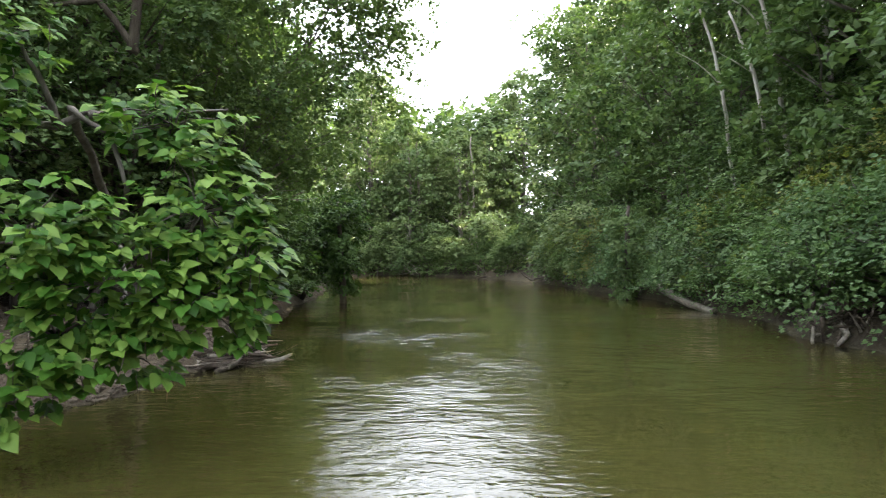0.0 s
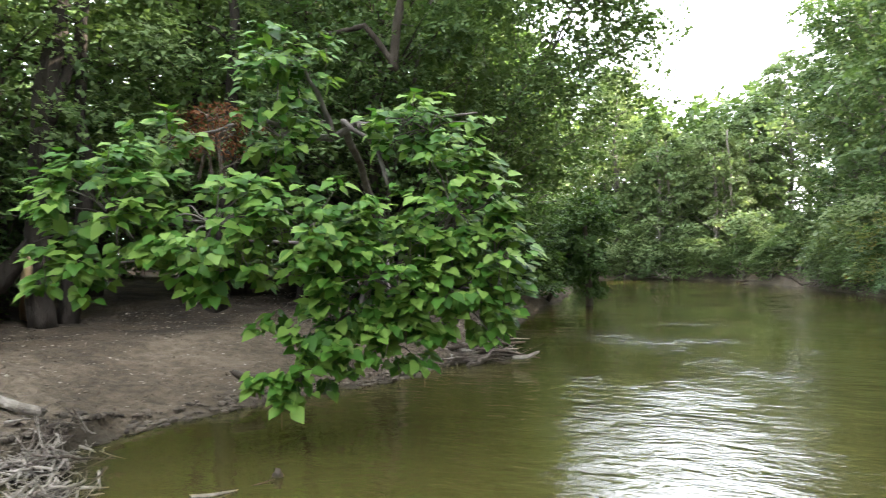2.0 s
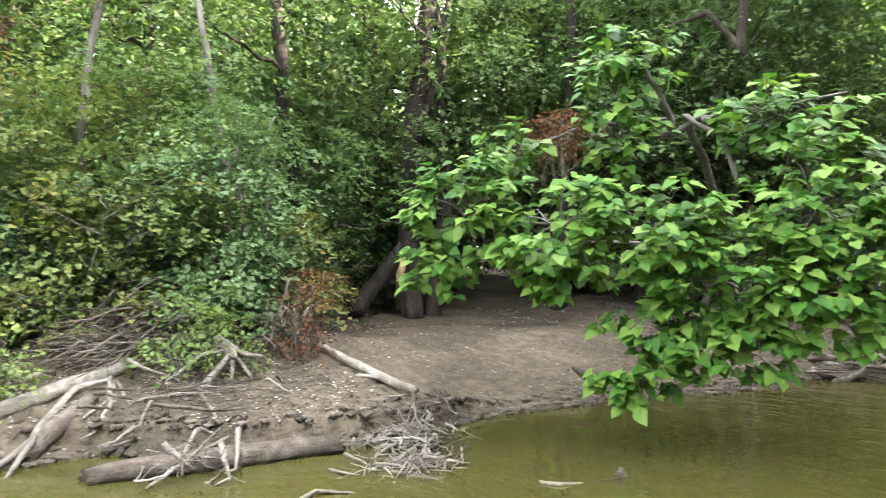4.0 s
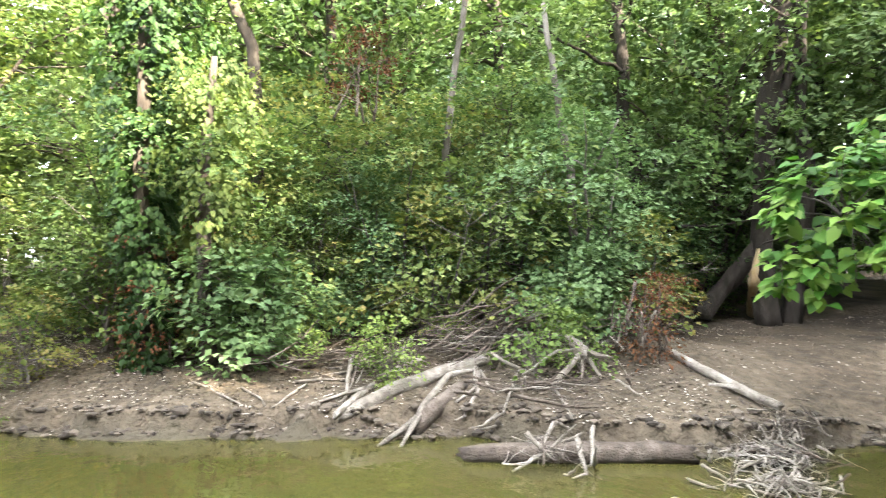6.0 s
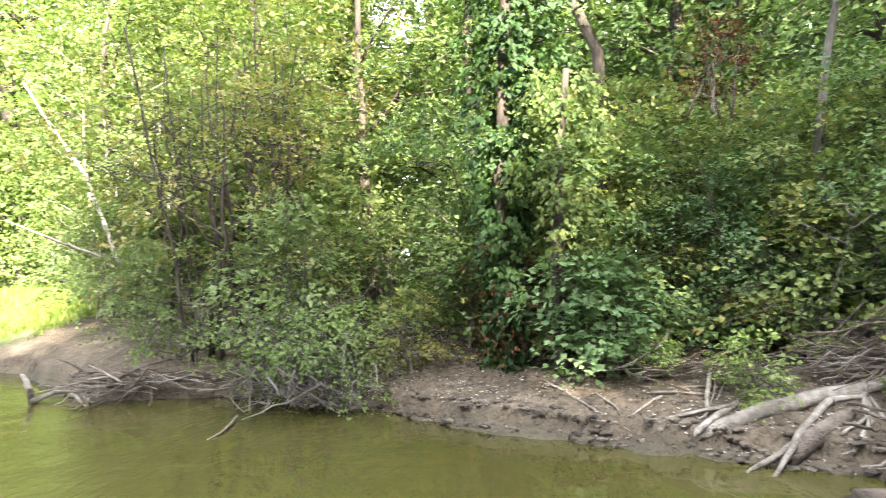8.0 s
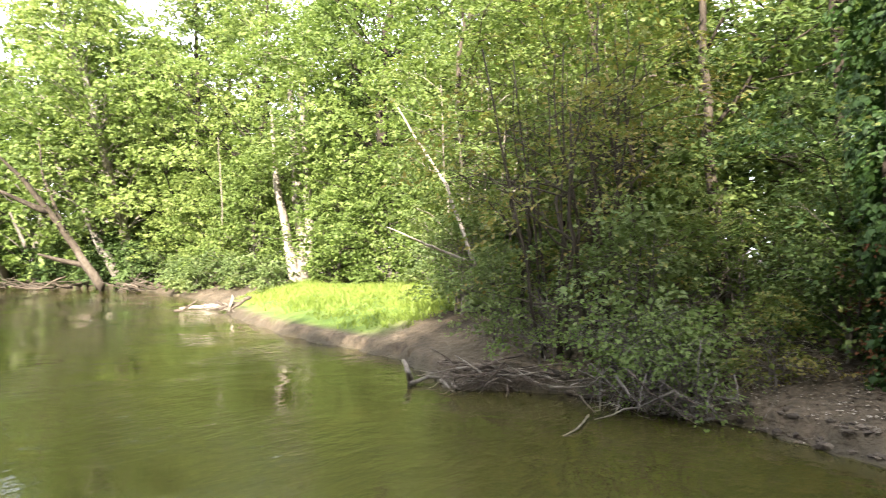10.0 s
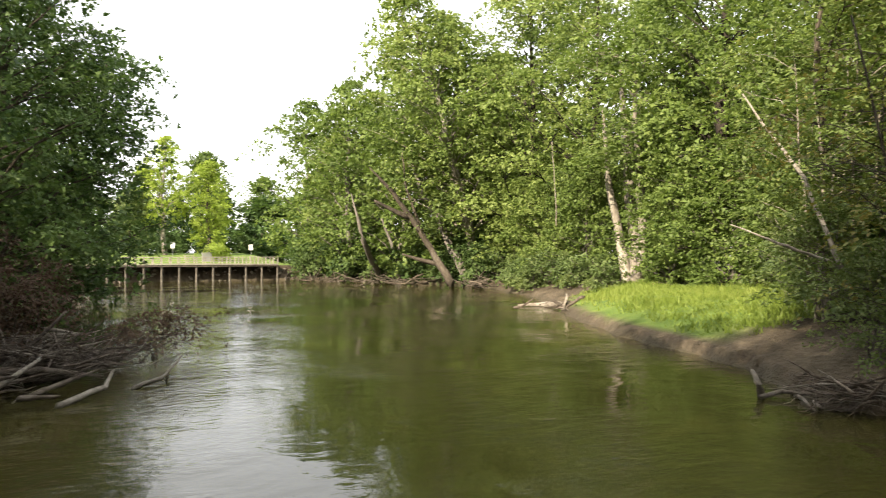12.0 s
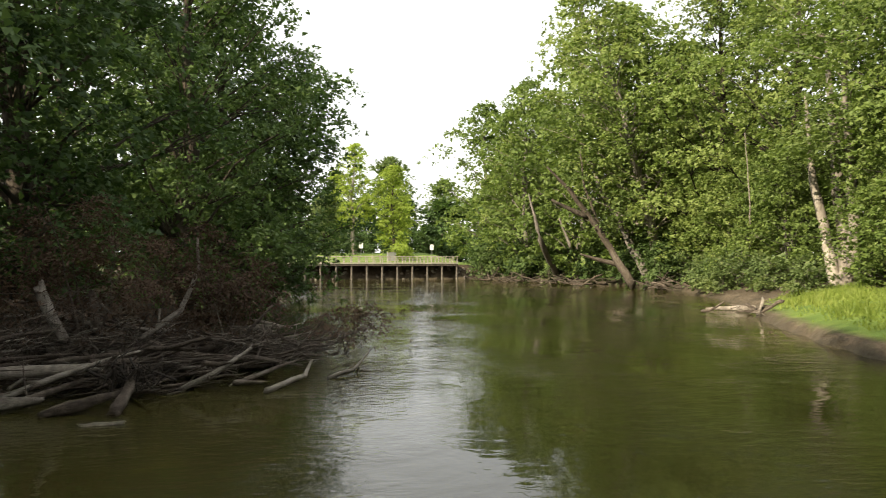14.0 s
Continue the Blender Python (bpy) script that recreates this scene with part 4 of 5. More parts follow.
def brush(name, middle, half, count, length, radius, mat, label, seed, way=(1, 0, 0), scatter=.6, category="driftwood", flat=.35, lift=0.0, crook=.022):
    """A heap of sticks as one thing, each stick a part."""
    rng = np.random.default_rng(seed)
    root = new(name)
    root.location = middle
    way = np.array(way, float)
    for i in range(count):
        p = rng.normal(size=3) * half * .55
        p[2] = abs(p[2]) + lift * rng.uniform()
        d = way + rng.normal(0, scatter, 3)
        d[2] *= flat
        d /= np.linalg.norm(d)
        thick = rng.uniform() ** 2.5
        L = length * rng.uniform(.4, 1.3) * (1 + .3 * thick)
        r = radius * (.35 + 1.9 * thick)
        q = crooked(p - d * L / 2, p + d * L / 2, 6, L * crook, rng)
        q[:, 2] = np.maximum(q[:, 2], r * .5 - .04)
        stick = Tubes(seed + i).add(q, [r, r * .8, r * .3], 7 if thick > .4 else 5, .07)
        if i % 2:
            e2 = q[3] + (d + rng.normal(0, .7, 3)) * L * .3
            e2[2] = max(e2[2], 0)
            stick.add(crooked(q[3], e2, 4, L * .02, rng), [r * .5, r * .15], 4, caps=False)
        mesh_part("stick", stick.mesh("stick", mat if i % 5 else (DRIFT if mat is DRIFT_DARK else DRIFT_DARK)), root)
    return tagged(root, label, category)


def vine_column(spot, z0, z1, r0, r1, mat, leaf, count, label, seed, sway=(0, 0)):
    """A trunk wrapped in hanging vines."""
    rng = np.random.default_rng(seed)
    root = new("vine_clad_trunk")
    root.location = (*spot, height(*spot) - .1)
    g = root.location[2]
    line = crooked((0, 0, 0), (sway[0], sway[1], z1 - g), 10, .05, rng)
    mesh_part("trunk", Tubes(seed).add(line, [.2, .15, .08], 8, .06).mesh("trunk", BARK), root)
    s = rng.uniform(0, 1, count)
    ang = rng.uniform(0, 2 * np.pi, count)
    rad = (r0 + (r1 - r0) * s) * np.sqrt(rng.uniform(.3, 1.1, count)) * (1 + .35 * np.sin(ang * 2 + s * 9))
    c = np.stack([np.cos(ang) * rad + sway[0] * s, np.sin(ang) * rad + sway[1] * s, z0 - g + (z1 - z0) * s], -1)
    away = np.stack([np.cos(ang), np.sin(ang), np.zeros(count)], -1)
    p, rim, face = sprays(c, away * 1.6, 22, .5, rng, .8)
    mesh_part("vine", leaves("vine", p, np.repeat(away, 22, 0) * .5 + [0, 0, -.6], face, leaf, mat, rng, .9, .4), root)
    return tagged(root, label, "tree")


def single(ob, spot, label, category="tree", turn=0, group=""):
    ob.matrix_basis = pose(spot[0], spot[1], height(spot[0], spot[1]) - .05, 0, 0, turn)
    return tagged(ob, label, category, group)


single(bough_tree(12.6, 5.2, .36, 32, LEAF_WEST, BARK_GREY, .15, 64, 430, .07, lean=(7.2, -1.5), fill=14, simple=False), (-9.8, 25.0), "maple leaning out over the river with thin foliage", "tree", 0, WESTW)
single(tree(13.5, 5.4, .34, 36, LEAF_RIVER, BARK_GREY, .16, 520, 36, .09, clump=1.3, lean=(4.2, -1.0), gap=.15, core=1.3, limbs=14), (-10.6, 20.6), "dark leafy maple behind the catalpa", "tree", 0, WESTW)

# the broken old trunk behind the sand
wood("broken_tree", [([(-15.65, 12.95, 0.99), (-16.02, 13.07, 3.42), (-16.07, 13.32, 7.04), (-15.90, 13.83, 10.45), (-16.10, 14.35, 13.24)], [.32, .27, .26, .25, .22]),
                     ([(-16.19, 11.25, 1.26), (-16.47, 12.16, 2.00), (-15.96, 12.82, 3.10)], [.3, .24, .2]),
                     ([(-16.12, 13.26, 6.21), (-15.69, 13.31, 6.34), (-15.49, 13.99, 8.74), (-15.41, 14.37, 11.52)], [.16, .13, .08])],
     BARK_DARK, "old dark tree with a broken leaning trunk", "tree", 3, 10)
wood("split_stump", [([(-17.03, 13.63, 1.28), (-15.43, 12.37, 2.32), (-15.51, 12.59, 3.09)], [.16, .15, .05])], RAW_WOOD, "split stump of raw orange-brown wood", "stump", 4, 7, .16)

# trunks and limbs that show among the leaves
wood("bare_branch", [([(-7.71, 17.42, 7.95), (-8.53, 17.04, 9.16), (-9.88, 16.88, 8.97)], [.10, .09, .05]), ([(-7.85, 17.36, 7.96), (-7.63, 17.46, 9.80), (-7.27, 17.61, 11.00)], [.14, .12, .1])], BARK, "dark bare limbs among the leaves", "branch", 5)
wood("grey_trunk", [([(-14.77, 6.92, 1.62), (-14.92, 6.85, 4.98), (-15.21, 6.70, 6.34), (-16.00, 6.67, 9.29)], [.11, .09, .08, .06]), ([(-14.82, 7.04, 4.58), (-14.41, 7.38, 5.30), (-14.22, 7.72, 6.10)], [.06, .05, .02])], BARK_GREY, "pale grey leaning trunk in the shrubs", "tree", 6)
wood("dead_tree", [([(-16.85, 4.41, 1.50), (-16.88, 4.31, 5.63), (-17.20, 4.97, 9.65), (-17.15, 5.11, 10.81)], [.12, .10, .09, .08])], BARK_GREY, "slim reddish-brown trunk in the undergrowth", "tree", 7)
wood("leaning_tree", [([(-19.09, -0.09, 1.45), (-19.10, -0.41, 8.60), (-19.60, -1.11, 10.38), (-19.59, -1.42, 11.35)], [.2, .17, .14, .12])], BARK, "leaning grey-brown trunk behind the vines", "tree", 8)
for i, (p0, p1, p2, r) in enumerate((((16.85, 30.11, 5.74), (16.62, 29.66, 11.30), (16.16, 29.35, 15.06), .12), ((16.03, 33.35, 6.04), (14.62, 32.35, 11.25), (13.42, 32.33, 14.17), .09),
                                     ((15.20, 35.91, 6.27), (14.20, 35.25, 11.42), (12.59, 34.79, 16.16), .09), ((16.46, 32.58, 6.77), (15.28, 32.05, 12.75), (14.20, 31.99, 16.15), .11))):
    b0 = (p0[0] + 1.2, p0[1] + 1.5, height(p0[0], p0[1]) - .2)
    wood("dead_tree", [([b0, p0, p1, p2], [r * 1.3, r * 1.1, r, r * .5]), ([p1, (p1[0] - .9 - .2 * i, p1[1] - .3, p1[2] + .5 * i), (p1[0] - 1.6 - .4 * i, p1[1] - .5, p1[2] + .3 + .6 * i)], [r * .45, r * .3, r * .1])],
         BARK_WHITE, "bleached white dead tree without leaves", "tree", 20 + i, group="dead trees of the east bank")
for i, (px, r) in enumerate((((3.51, 83.93, 4.45), .16), ((-2.48, 83.96, 4.45), .14), ((4.00, 79.90, 4.38), .1))):
    b0 = (px[0], px[1], height(px[0], px[1]) - .2)
    wood("slim_trunk", [([b0, (px[0] - .3, px[1], 7), (px[0] - .8, px[1], 16)], [r * 1.3, r, r * .7])], BARK_PALE, "pale slim trunk at the river bend", "tree", 30 + i)

# vines
vine_column((-14.9, -2.5), 1.0, 12.5, .3, 1.35, LEAF_VINE, .14, 430, "trunk wrapped in dark hanging vines", 61, (-.3, .2))
vine_column((-14.3, -1.25), 3.0, 7.0, .5, .9, LEAF_YELLOW, .12, 120, "trunk with yellow-green sunlit vines", 62, (-.2, .1))
vine_column((10.9, 41.0), .2, 5.6, .5, 1.2, LEAF_MAPLE, .18, 170, "snag draped in green vines at the water", 63, (.2, .2))
single(tree(5.8, 2.1, .12, 64, LEAF_VINE, BARK, .2, 150, 30, .12, "dome", lean=(2.6, -.4), clump=1.0, core=.8, limbs=6), (-8.1, 39.2), "small vine-grown tree leaning over the water")
vine_column((-5.35, 38.0), .7, 5.6, .45, 1.35, LEAF_VINE, .18, 190, "snag hung with dark vines standing in the water", 65, (-.5, .3))

# dead brown foliage
def dead_bush(spot, H, R, mat, seed, label, z=None, leaf=.09, clumps=60, per=16, name="dead_shrub", stems=4):
    ob = tree(H, R, .12, seed, mat, DRIFT_DARK, leaf, clumps, per, .04, "bush", stems=stems, clump=.55, limbs=4, name=name, slim=.45, droop=.6, core=0)
    ob.matrix_basis = pose(spot[0], spot[1], (height(spot[0], spot[1]) if z is None else z) - .03, 0, 0, seed * 40)
    return tagged(ob, label, "dead shrub")


dead_bush((-11.6, 6.9), 1.7, .65, LEAF_RUST, 71, "dry rust-brown bush on the bank")
dead_bush((-15.05, 1.98, 6.32), 1.9, .75, LEAF_RUST, 72, "tuft of dry brown foliage caught in the branches", (-15.05, 1.98, 6.32)[2])
dead_bush((-7.87, 9.92, 4.83), 1.0, .6, LEAF_RUST, 73, "dry brown twigs within the catalpa", (-7.87, 9.92, 4.54)[2])
dead_bush((-15.2, -2.4), 3.2, .8, LEAF_RUST, 74, "withered reddish vine at the foot of the trunk", leaf=.1)

# low green growth on the bank
place(tree(2.3, 1.15, .05, 77, LEAF_LIGHT, BARK_GREY, .085, 62, 16, .022, "bush", stems=6, clump=.5, limbs=5, name="sapling", core=0, lobed=.9, droop=.5),
      [(-13.6, -6.0, 1), (-13.9, -6.9, 1.2), (-14.4, -7.9, 1.1), (*(-15.37, -10.03, 0.67)[:2], 1.0), (*(-15.76, -6.76, 0.72)[:2], .8), (*(-14.71, 3.13, 1.21)[:2], .6)],
      "airy light green sapling drooping over the water", "sapling", "saplings on the bank", 33)
place(tree(1.5, .85, .0, 75, LEAF_SUNNY, BARK_GREY, .11, 55, 14, .02, "bush", stems=4, clump=.5, limbs=4, name="sapling", core=.1, lobed=.85),
      [(*(-12.19, 4.70, 0.75)[:2], .85), (*(-13.05, 1.93, 0.78)[:2], .45), (*(-12.70, 2.08, 0.69)[:2], .8), (*(-13.93, 0.49, 0.91)[:2], .55), (*(-11.82, 5.58, 0.92)[:2], .7), (*(-14.49, -6.84, 0.15)[:2], .85), (*(-14.72, -6.37, 0.50)[:2], 1.0), (*(-15.57, -7.91, 0.57)[:2], 1.1), (*(-14.52, -6.45, 0.41)[:2], .9)],
      "bright green sapling on the bank", "sapling", "saplings on the bank", 30)
place(tree(2.2, 1.2, .0, 76, LEAF_BLUE, BARK, .16, 100, 20, .03, "bush", stems=4, clump=.6, limbs=3, name="shrub", core=.5),
      [(*(-14.15, -0.64, 0.91)[:2], 1), (*(-14.96, -0.60, 1.02)[:2], 1.0), (*(-13.44, 6.54, 1.27)[:2], .9), (*(-14.36, 6.81, 1.27)[:2], 1)],
      "low shrub with broad blue-green leaves", "shrub", "low shrubs on the bank", 31)


# ---------------------------------------------------------------- driftwood of the west bank
wood("drift_log", [([(-13.14, 4.34, 0.97), (-12.14, 2.06, 0.63), (-11.73, 0.99, 0.31)], [.10, .125, .10]), ([(-12.65, 1.72, .6), (-12.1, 1.3, .5), (-11.52, 0.88, 0.36)], [.07, .075, .06]),
                   ([(-12.36, 1.48, 0.61), (-12.02, 0.48, 0.45)], [.05, .03])], DRIFT, "thick bleached drift log on the muddy bank", "log", 41, 10, .09, "broken_limb", "drift logs")
wood("drift_log", [([(-12.70, 3.73, 0.78), (-12.46, 3.10, 0.74), (-11.56, 2.38, 0.39), (-10.62, 1.79, 0.00)], [.05, .075, .068, .03]), ([(-12.40, 3.14, 0.72), (-13.31, 3.45, 0.91)], [.04, .02]), ([(-11.56, 2.38, 0.29), (-10.75, 1.44, -0.02)], [.06, .03])],
     DRIFT, "forked pale branch reaching into the water", "log", 42, 8, .05, "fork", "drift logs")
wood("drift_log", [([(-11.83, 3.17, 0.64), (-11.47, 2.55, 0.35), (-11.18, 2.04, 0.02)], [.11, .14, .10])], DRIFT_DARK, "rotting brown log at the waterline", "log", 43, 9, .1, group="drift logs")
wood("drift_log", [([(-9.69, 2.50, 0.08), (-9.15, 4.16, 0.10), (-8.69, 5.57, 0.10)], [.13, .17, .15])], DRIFT_DARK, "barkless log lying half in the water", "log", 44, 10, .07, group="drift logs")
wood("drift_log", [([(-12.2, 7.45, 1.12), (-10.25, 7.32, 0.84), (-9.02, 7.5, 0.58)], [.07, .085, .065]), ([(-9.75, 7.39, 0.75), (-10.10, 7.0, 0.77)], [.05, .03])], DRIFT, "pale log lying down the sandy bank", "log", 45, 9, .06, group="drift logs")
# upturned root with its arms
ball = (-11.52, 5.36, 1.24)
wood("upturned_root", [([(-11.81, 5.24, 1.44), ball, (-11.39, 5.40, 1.14)], [.07, .13, .08]), ([ball, (-11.63, 4.93, 1.22), (-11.70, 4.27, 0.81)], [.05, .045, .03]), ([ball, (-11.17, 4.50, 0.48), (-10.41, 3.58, 0.28), (-10.85, 3.18, 0.11)], [.045, .045, .035, .015]),
                       ([ball, (-11.18, 5.78, 1.11)], [.05, .03]), ([ball, (-11.10, 5.52, 0.81)], [.04, .025]), ([ball, (-11.26, 5.23, 0.77)], [.035, .025]), ([ball, (-11.31, 4.67, 0.69), (-9.88, 4.36, 0.41)], [.03, .02])],
     DRIFT, "upturned bleached root with spreading arms", "root", 46, 8, .12, "root_arm")
wood("forked_branch", [([(-13.15, 3.88, 0.92), (-11.61, 3.38, 0.58), (-11.02, 2.95, 0.30)], [.04, .045, .03]), ([(-11.80, 3.45, 0.64), (-11.34, 2.91, 0.48)], [.035, .025]), ([(-12.68, 3.78, 0.78), (-11.60, 3.66, 0.57), (-11.46, 4.12, 0.68)], [.03, .025, .015])],
     DRIFT, "small forked pale branch", "branch", 47, 6, .06, "fork")
for i, (line, r) in enumerate((([(-13.27, 3.9, .95), (-11.82, 3.5, .5), (-11.08, 2.99, .3)], .045), ([(-12.06, 3.61, .55), (-11.55, 2.95, .42)], .035), ([(-12.1, 3.54, .55), (-11.63, 3.68, .45), (-12.01, 4.15, .62)], .03),
                               ([(-11.86, 4.07, .55), (-10.99, 3.66, .38), (-10.54, 3.11, .25)], .035), ([(-13.57, 1.45, 1.05), (-12.11, 1.11, .5)], .045), ([(-11.25, 5.4, .62), (-10.07, 4.69, .38)], .035), ([(-8.9, 3.95, .4), (-8.42, 3.85, .05)], .04),
                               ([(-9.15, 4.33, .48), (-8.59, 4.01, .1)], .035), ([(-9.63, 3.93, .45), (-9.2, 3.5, .12)], .035), ([(-13.26, 2.8, .95), (-12.85, 2.01, .78)], .07))):
    wood("drift_branch", [(line, [r, r * .9, r * .5]), ([line[-1], tuple(v + d for v, d in zip(line[-1], (.1 - .05 * (i % 4), -.22 + .09 * (i % 3), -.04)))], [r * .55, r * .25])], DRIFT, "broken bleached branch among the drift logs", "branch", 200 + i, 7, .08, "fork", "broken branches on the bank")
for i, line in enumerate(([(-13.66, -1.52, 0.67), (-12.61, -0.78, 0.49), (-12.09, -0.00, 0.14)], [(-13.17, -0.63, 0.62), (-12.46, -0.28, 0.50), (-12.20, -0.14, 0.15)], [(-12.22, -0.29, 0.30), (-12.25, -0.68, 0.33)],
                          [(-12.96, 0.52, 0.63), (-12.22, -0.14, 0.40)], [(-23.22, 3.12, 1.37), (-14.55, 1.13, 1.04), (-13.67, 0.47, 0.84)], [(-12.31, 4.47, 0.82), (-10.58, 3.47, 0.42), (-10.89, 3.20, 0.13)],
                          [(-13.88, 1.57, 0.94), (-12.25, 1.16, 0.54)], [(-13.12, 0.32, 0.67), (-12.92, 1.37, 0.70)], [(-12.79, 1.39, .58), (-12.21, .52, .46)], [(-13.33, .65, .7), (-13.16, 1.75, .8)], [(-11.89, .63, .18), (-12.79, 1.39, .6), (-13.68, 1.83, 1.0)], [(-13.27, -8.78, .35), (-13.38, -7.94, .45), (-14.32, -7.83, .75)], [(-7.85, 5.0, .04), (-7.49, 5.19, .02)], [(-7.19, 4.14, .02), (-7.27, 4.4, .05), (-6.98, 4.76, .01)], [(-12.57, -7.52, 0.05), (-11.55, -7.22, 0.05), (-11.02, -7.26, 0.00)])):
    wood("drift_branch", [(line, [.025, .02, .01])], DRIFT, "thin bleached branch on the mud", "branch", 50 + i, 5, .04, group="thin branches on the bank")
brush("root_tangle", (-9.05, 7.35, 0.28), np.array([.55, .5, .2]), 190, .42, .011, DRIFT_DARK, "grey tangle of roots at the foot of the log", 81, (.6, -.5, 0), .9, "roots", .5)
brush("root_tangle", (-8.25, 6.65, 0.06), np.array([.6, .55, .22]), 250, .42, .012, DRIFT, "pale knotted roots at the waterline", 91, (.7, -.5, .1), .8, "roots", .5)
brush("root_tangle", (-7.35, 6.0, 0.0), np.array([.55, .5, .14]), 150, .42, .011, DRIFT, "pale roots trailing into the water", 92, (.6, -.5, .05), .8, "roots", .4)
brush("root_tangle", (-8.97, 3.49, 0.02), np.array([.5, .6, .3]), 30, .6, .02, DRIFT, "knotted roots on the log", 82, (.2, .5, .5), .9, "roots", .8, .2)
brush("brush_heap", (-13.45, 4.2, 1.05), np.array([.55, 1.0, .5]), 130, 1.8, .014, DRIFT_DARK, "fan of thin grey-brown dead twigs", 83, (.1, -.9, -.2), .35, "twigs", .7, .3)
brush("brush_heap", (-10.98, 4.72, 0.65), np.array([.9, 1.2, .25]), 90, .9, .014, DRIFT_DARK, "dark twigs and roots strewn on the mud", 84, (.2, .8, 0), .9, "twigs", .3)
brush("brush_heap", (-13.68, 0.58, 0.84), np.array([.6, 1.5, .25]), 60, 1.2, .012, DRIFT_DARK, "thin dry twigs under the shrubs", 85, (.1, .9, .2), .6, "twigs", .5, .2)
brush("brush_heap", (-13.82, -7.22, 0.05), np.array([.7, 1.5, .3]), 55, 1.1, .009, DRIFT_DARK, "dry twigs drooping into the water", 86, (.5, -.4, -.2), .7, "twigs", .5, .3)
brush("brush_heap", (-13.93, -10.61, 0.22), np.array([.7, 1.4, .3]), 90, 1.3, .018, DRIFT_DARK, "dark brushwood along the bank", 87, (.3, -.8, 0), .6, "twigs", .35, .2)
brush("brush_heap", (-11.84, 6.64, 1.05), np.array([.5, .6, .5]), 70, .8, .014, DRIFT_DARK, "dark torn roots under the rust-brown bush", 88, (.2, .2, -.7), .7, "roots", 1.0, .3)
brush("drift_heap", (-5.55, 17.63, 0.05), np.array([.7, .7, .22]), 70, 1.5, .03, DRIFT_DARK, "heap of driftwood on the sand spit", 89, (.8, .55, .1), .45, "driftwood", .3, .1)
wood("drift_branch", [([(-4.42, 17.15, 0.20), (-4.03, 17.01, 0.25), (-3.74, 16.95, 0.40)], [.05, .06, .03])], DRIFT, "pale broken branch end", "branch", 60, 6, .08)
wood("black_stump", [([(-8.03, 11.45, 0.41), (-8.32, 11.27, 0.50), (-8.66, 11.41, 0.56)], [.10, .09, .06])], BARK, "short black stump on the sand", "stump", 61, 8, .12)
wood("floating_stick", [([(-5.68, 6.70, 0.00), (-5.44, 6.79, 0.02), (-5.30, 7.08, 0.00)], [.03, .03, .01])], DRIFT, "pale stick floating in the river", "stick", 62, 6, .1)
wood("snag_knob", [([(-5.22, 7.87, -0.15), (-5.12, 7.66, 0.02), (-5.10, 7.62, 0.08)], [.06, .06, .04])], BARK, "dark knob of a sunken snag", "snag", 63, 8, .1)
wood("sunken_branch", [([(-5.27, 7.22, -0.02), (-5.08, 7.52, 0.02)], [.012, .008])], BARK, "thin branch just above the water", "branch", 64, 5)
wood("v_shaped_stump", [([(-13.45, -12.91, -0.10), (-13.09, -12.72, 0.30), (-13.31, -13.09, 0.55)], [.09, .08, .05]), ([(-13.10, -12.67, 0.05), (-13.70, -12.61, 0.15), (-13.88, -11.94, 0.15)], [.08, .06, .03]), ([(-13.66, -12.12, 0.10), (-13.31, -11.59, 0.02)], [.05, .02])],
     DRIFT, "forked grey stump at the waterline", "stump", 65, 8, .08, "fork")
brush("brush_heap", (-13.69, -10.95, 0.05), np.array([.8, .8, .3]), 60, 1.0, .016, DRIFT_DARK, "dark sticks washed against the bank", 90, (.6, .3, .1), .8, "twigs", .4)
brush("brush_heap", (-13.32, -6.44, 0.10), np.array([.9, 1.2, .5]), 100, 1.1, .012, BARK_GREY, "thin twigs hanging over the bank", 91, (.5, .2, -.5), .7, "twigs", .7, .5)
# dead limbs leaning out of the thin-stemmed trees
wood("leaning_limb", [([(-18.68, -14.62, 2.92), (-18.93, -15.96, 5.69), (-18.57, -17.96, 8.70)], [.07, .06, .025])], BARK_PALE, "pale leaning dead limb", "branch", 66, 6)
wood("leaning_limb", [([(-18.62, -14.69, 3.00), (-17.36, -15.69, 3.67), (-16.24, -16.36, 4.22)], [.05, .04, .015])], BARK_PALE, "long pale limb reaching over the bank", "branch", 67, 6)
for i, (a0, b0) in enumerate((((-15.77, -9.84, 1.74), (-16.04, -9.31, 7.92)), ((-16.01, -10.44, 1.69), (-16.02, -11.39, 8.64)), ((-17.03, -9.56, 1.67), (-17.56, -8.37, 8.90)), ((-15.45, -10.17, 1.24), (-13.77, -10.87, 8.33)), ((-15.63, -9.86, 1.75), (-15.73, -9.69, 8.72)))):
    wood("thin_stem", [([(a0[0], a0[1], height(a0[0], a0[1]) - .1), b0], [.045, .035, .02])], BARK, "thin grey-brown stem of the riverside thicket", "tree", 140 + i, 6, group="stems of the thicket")

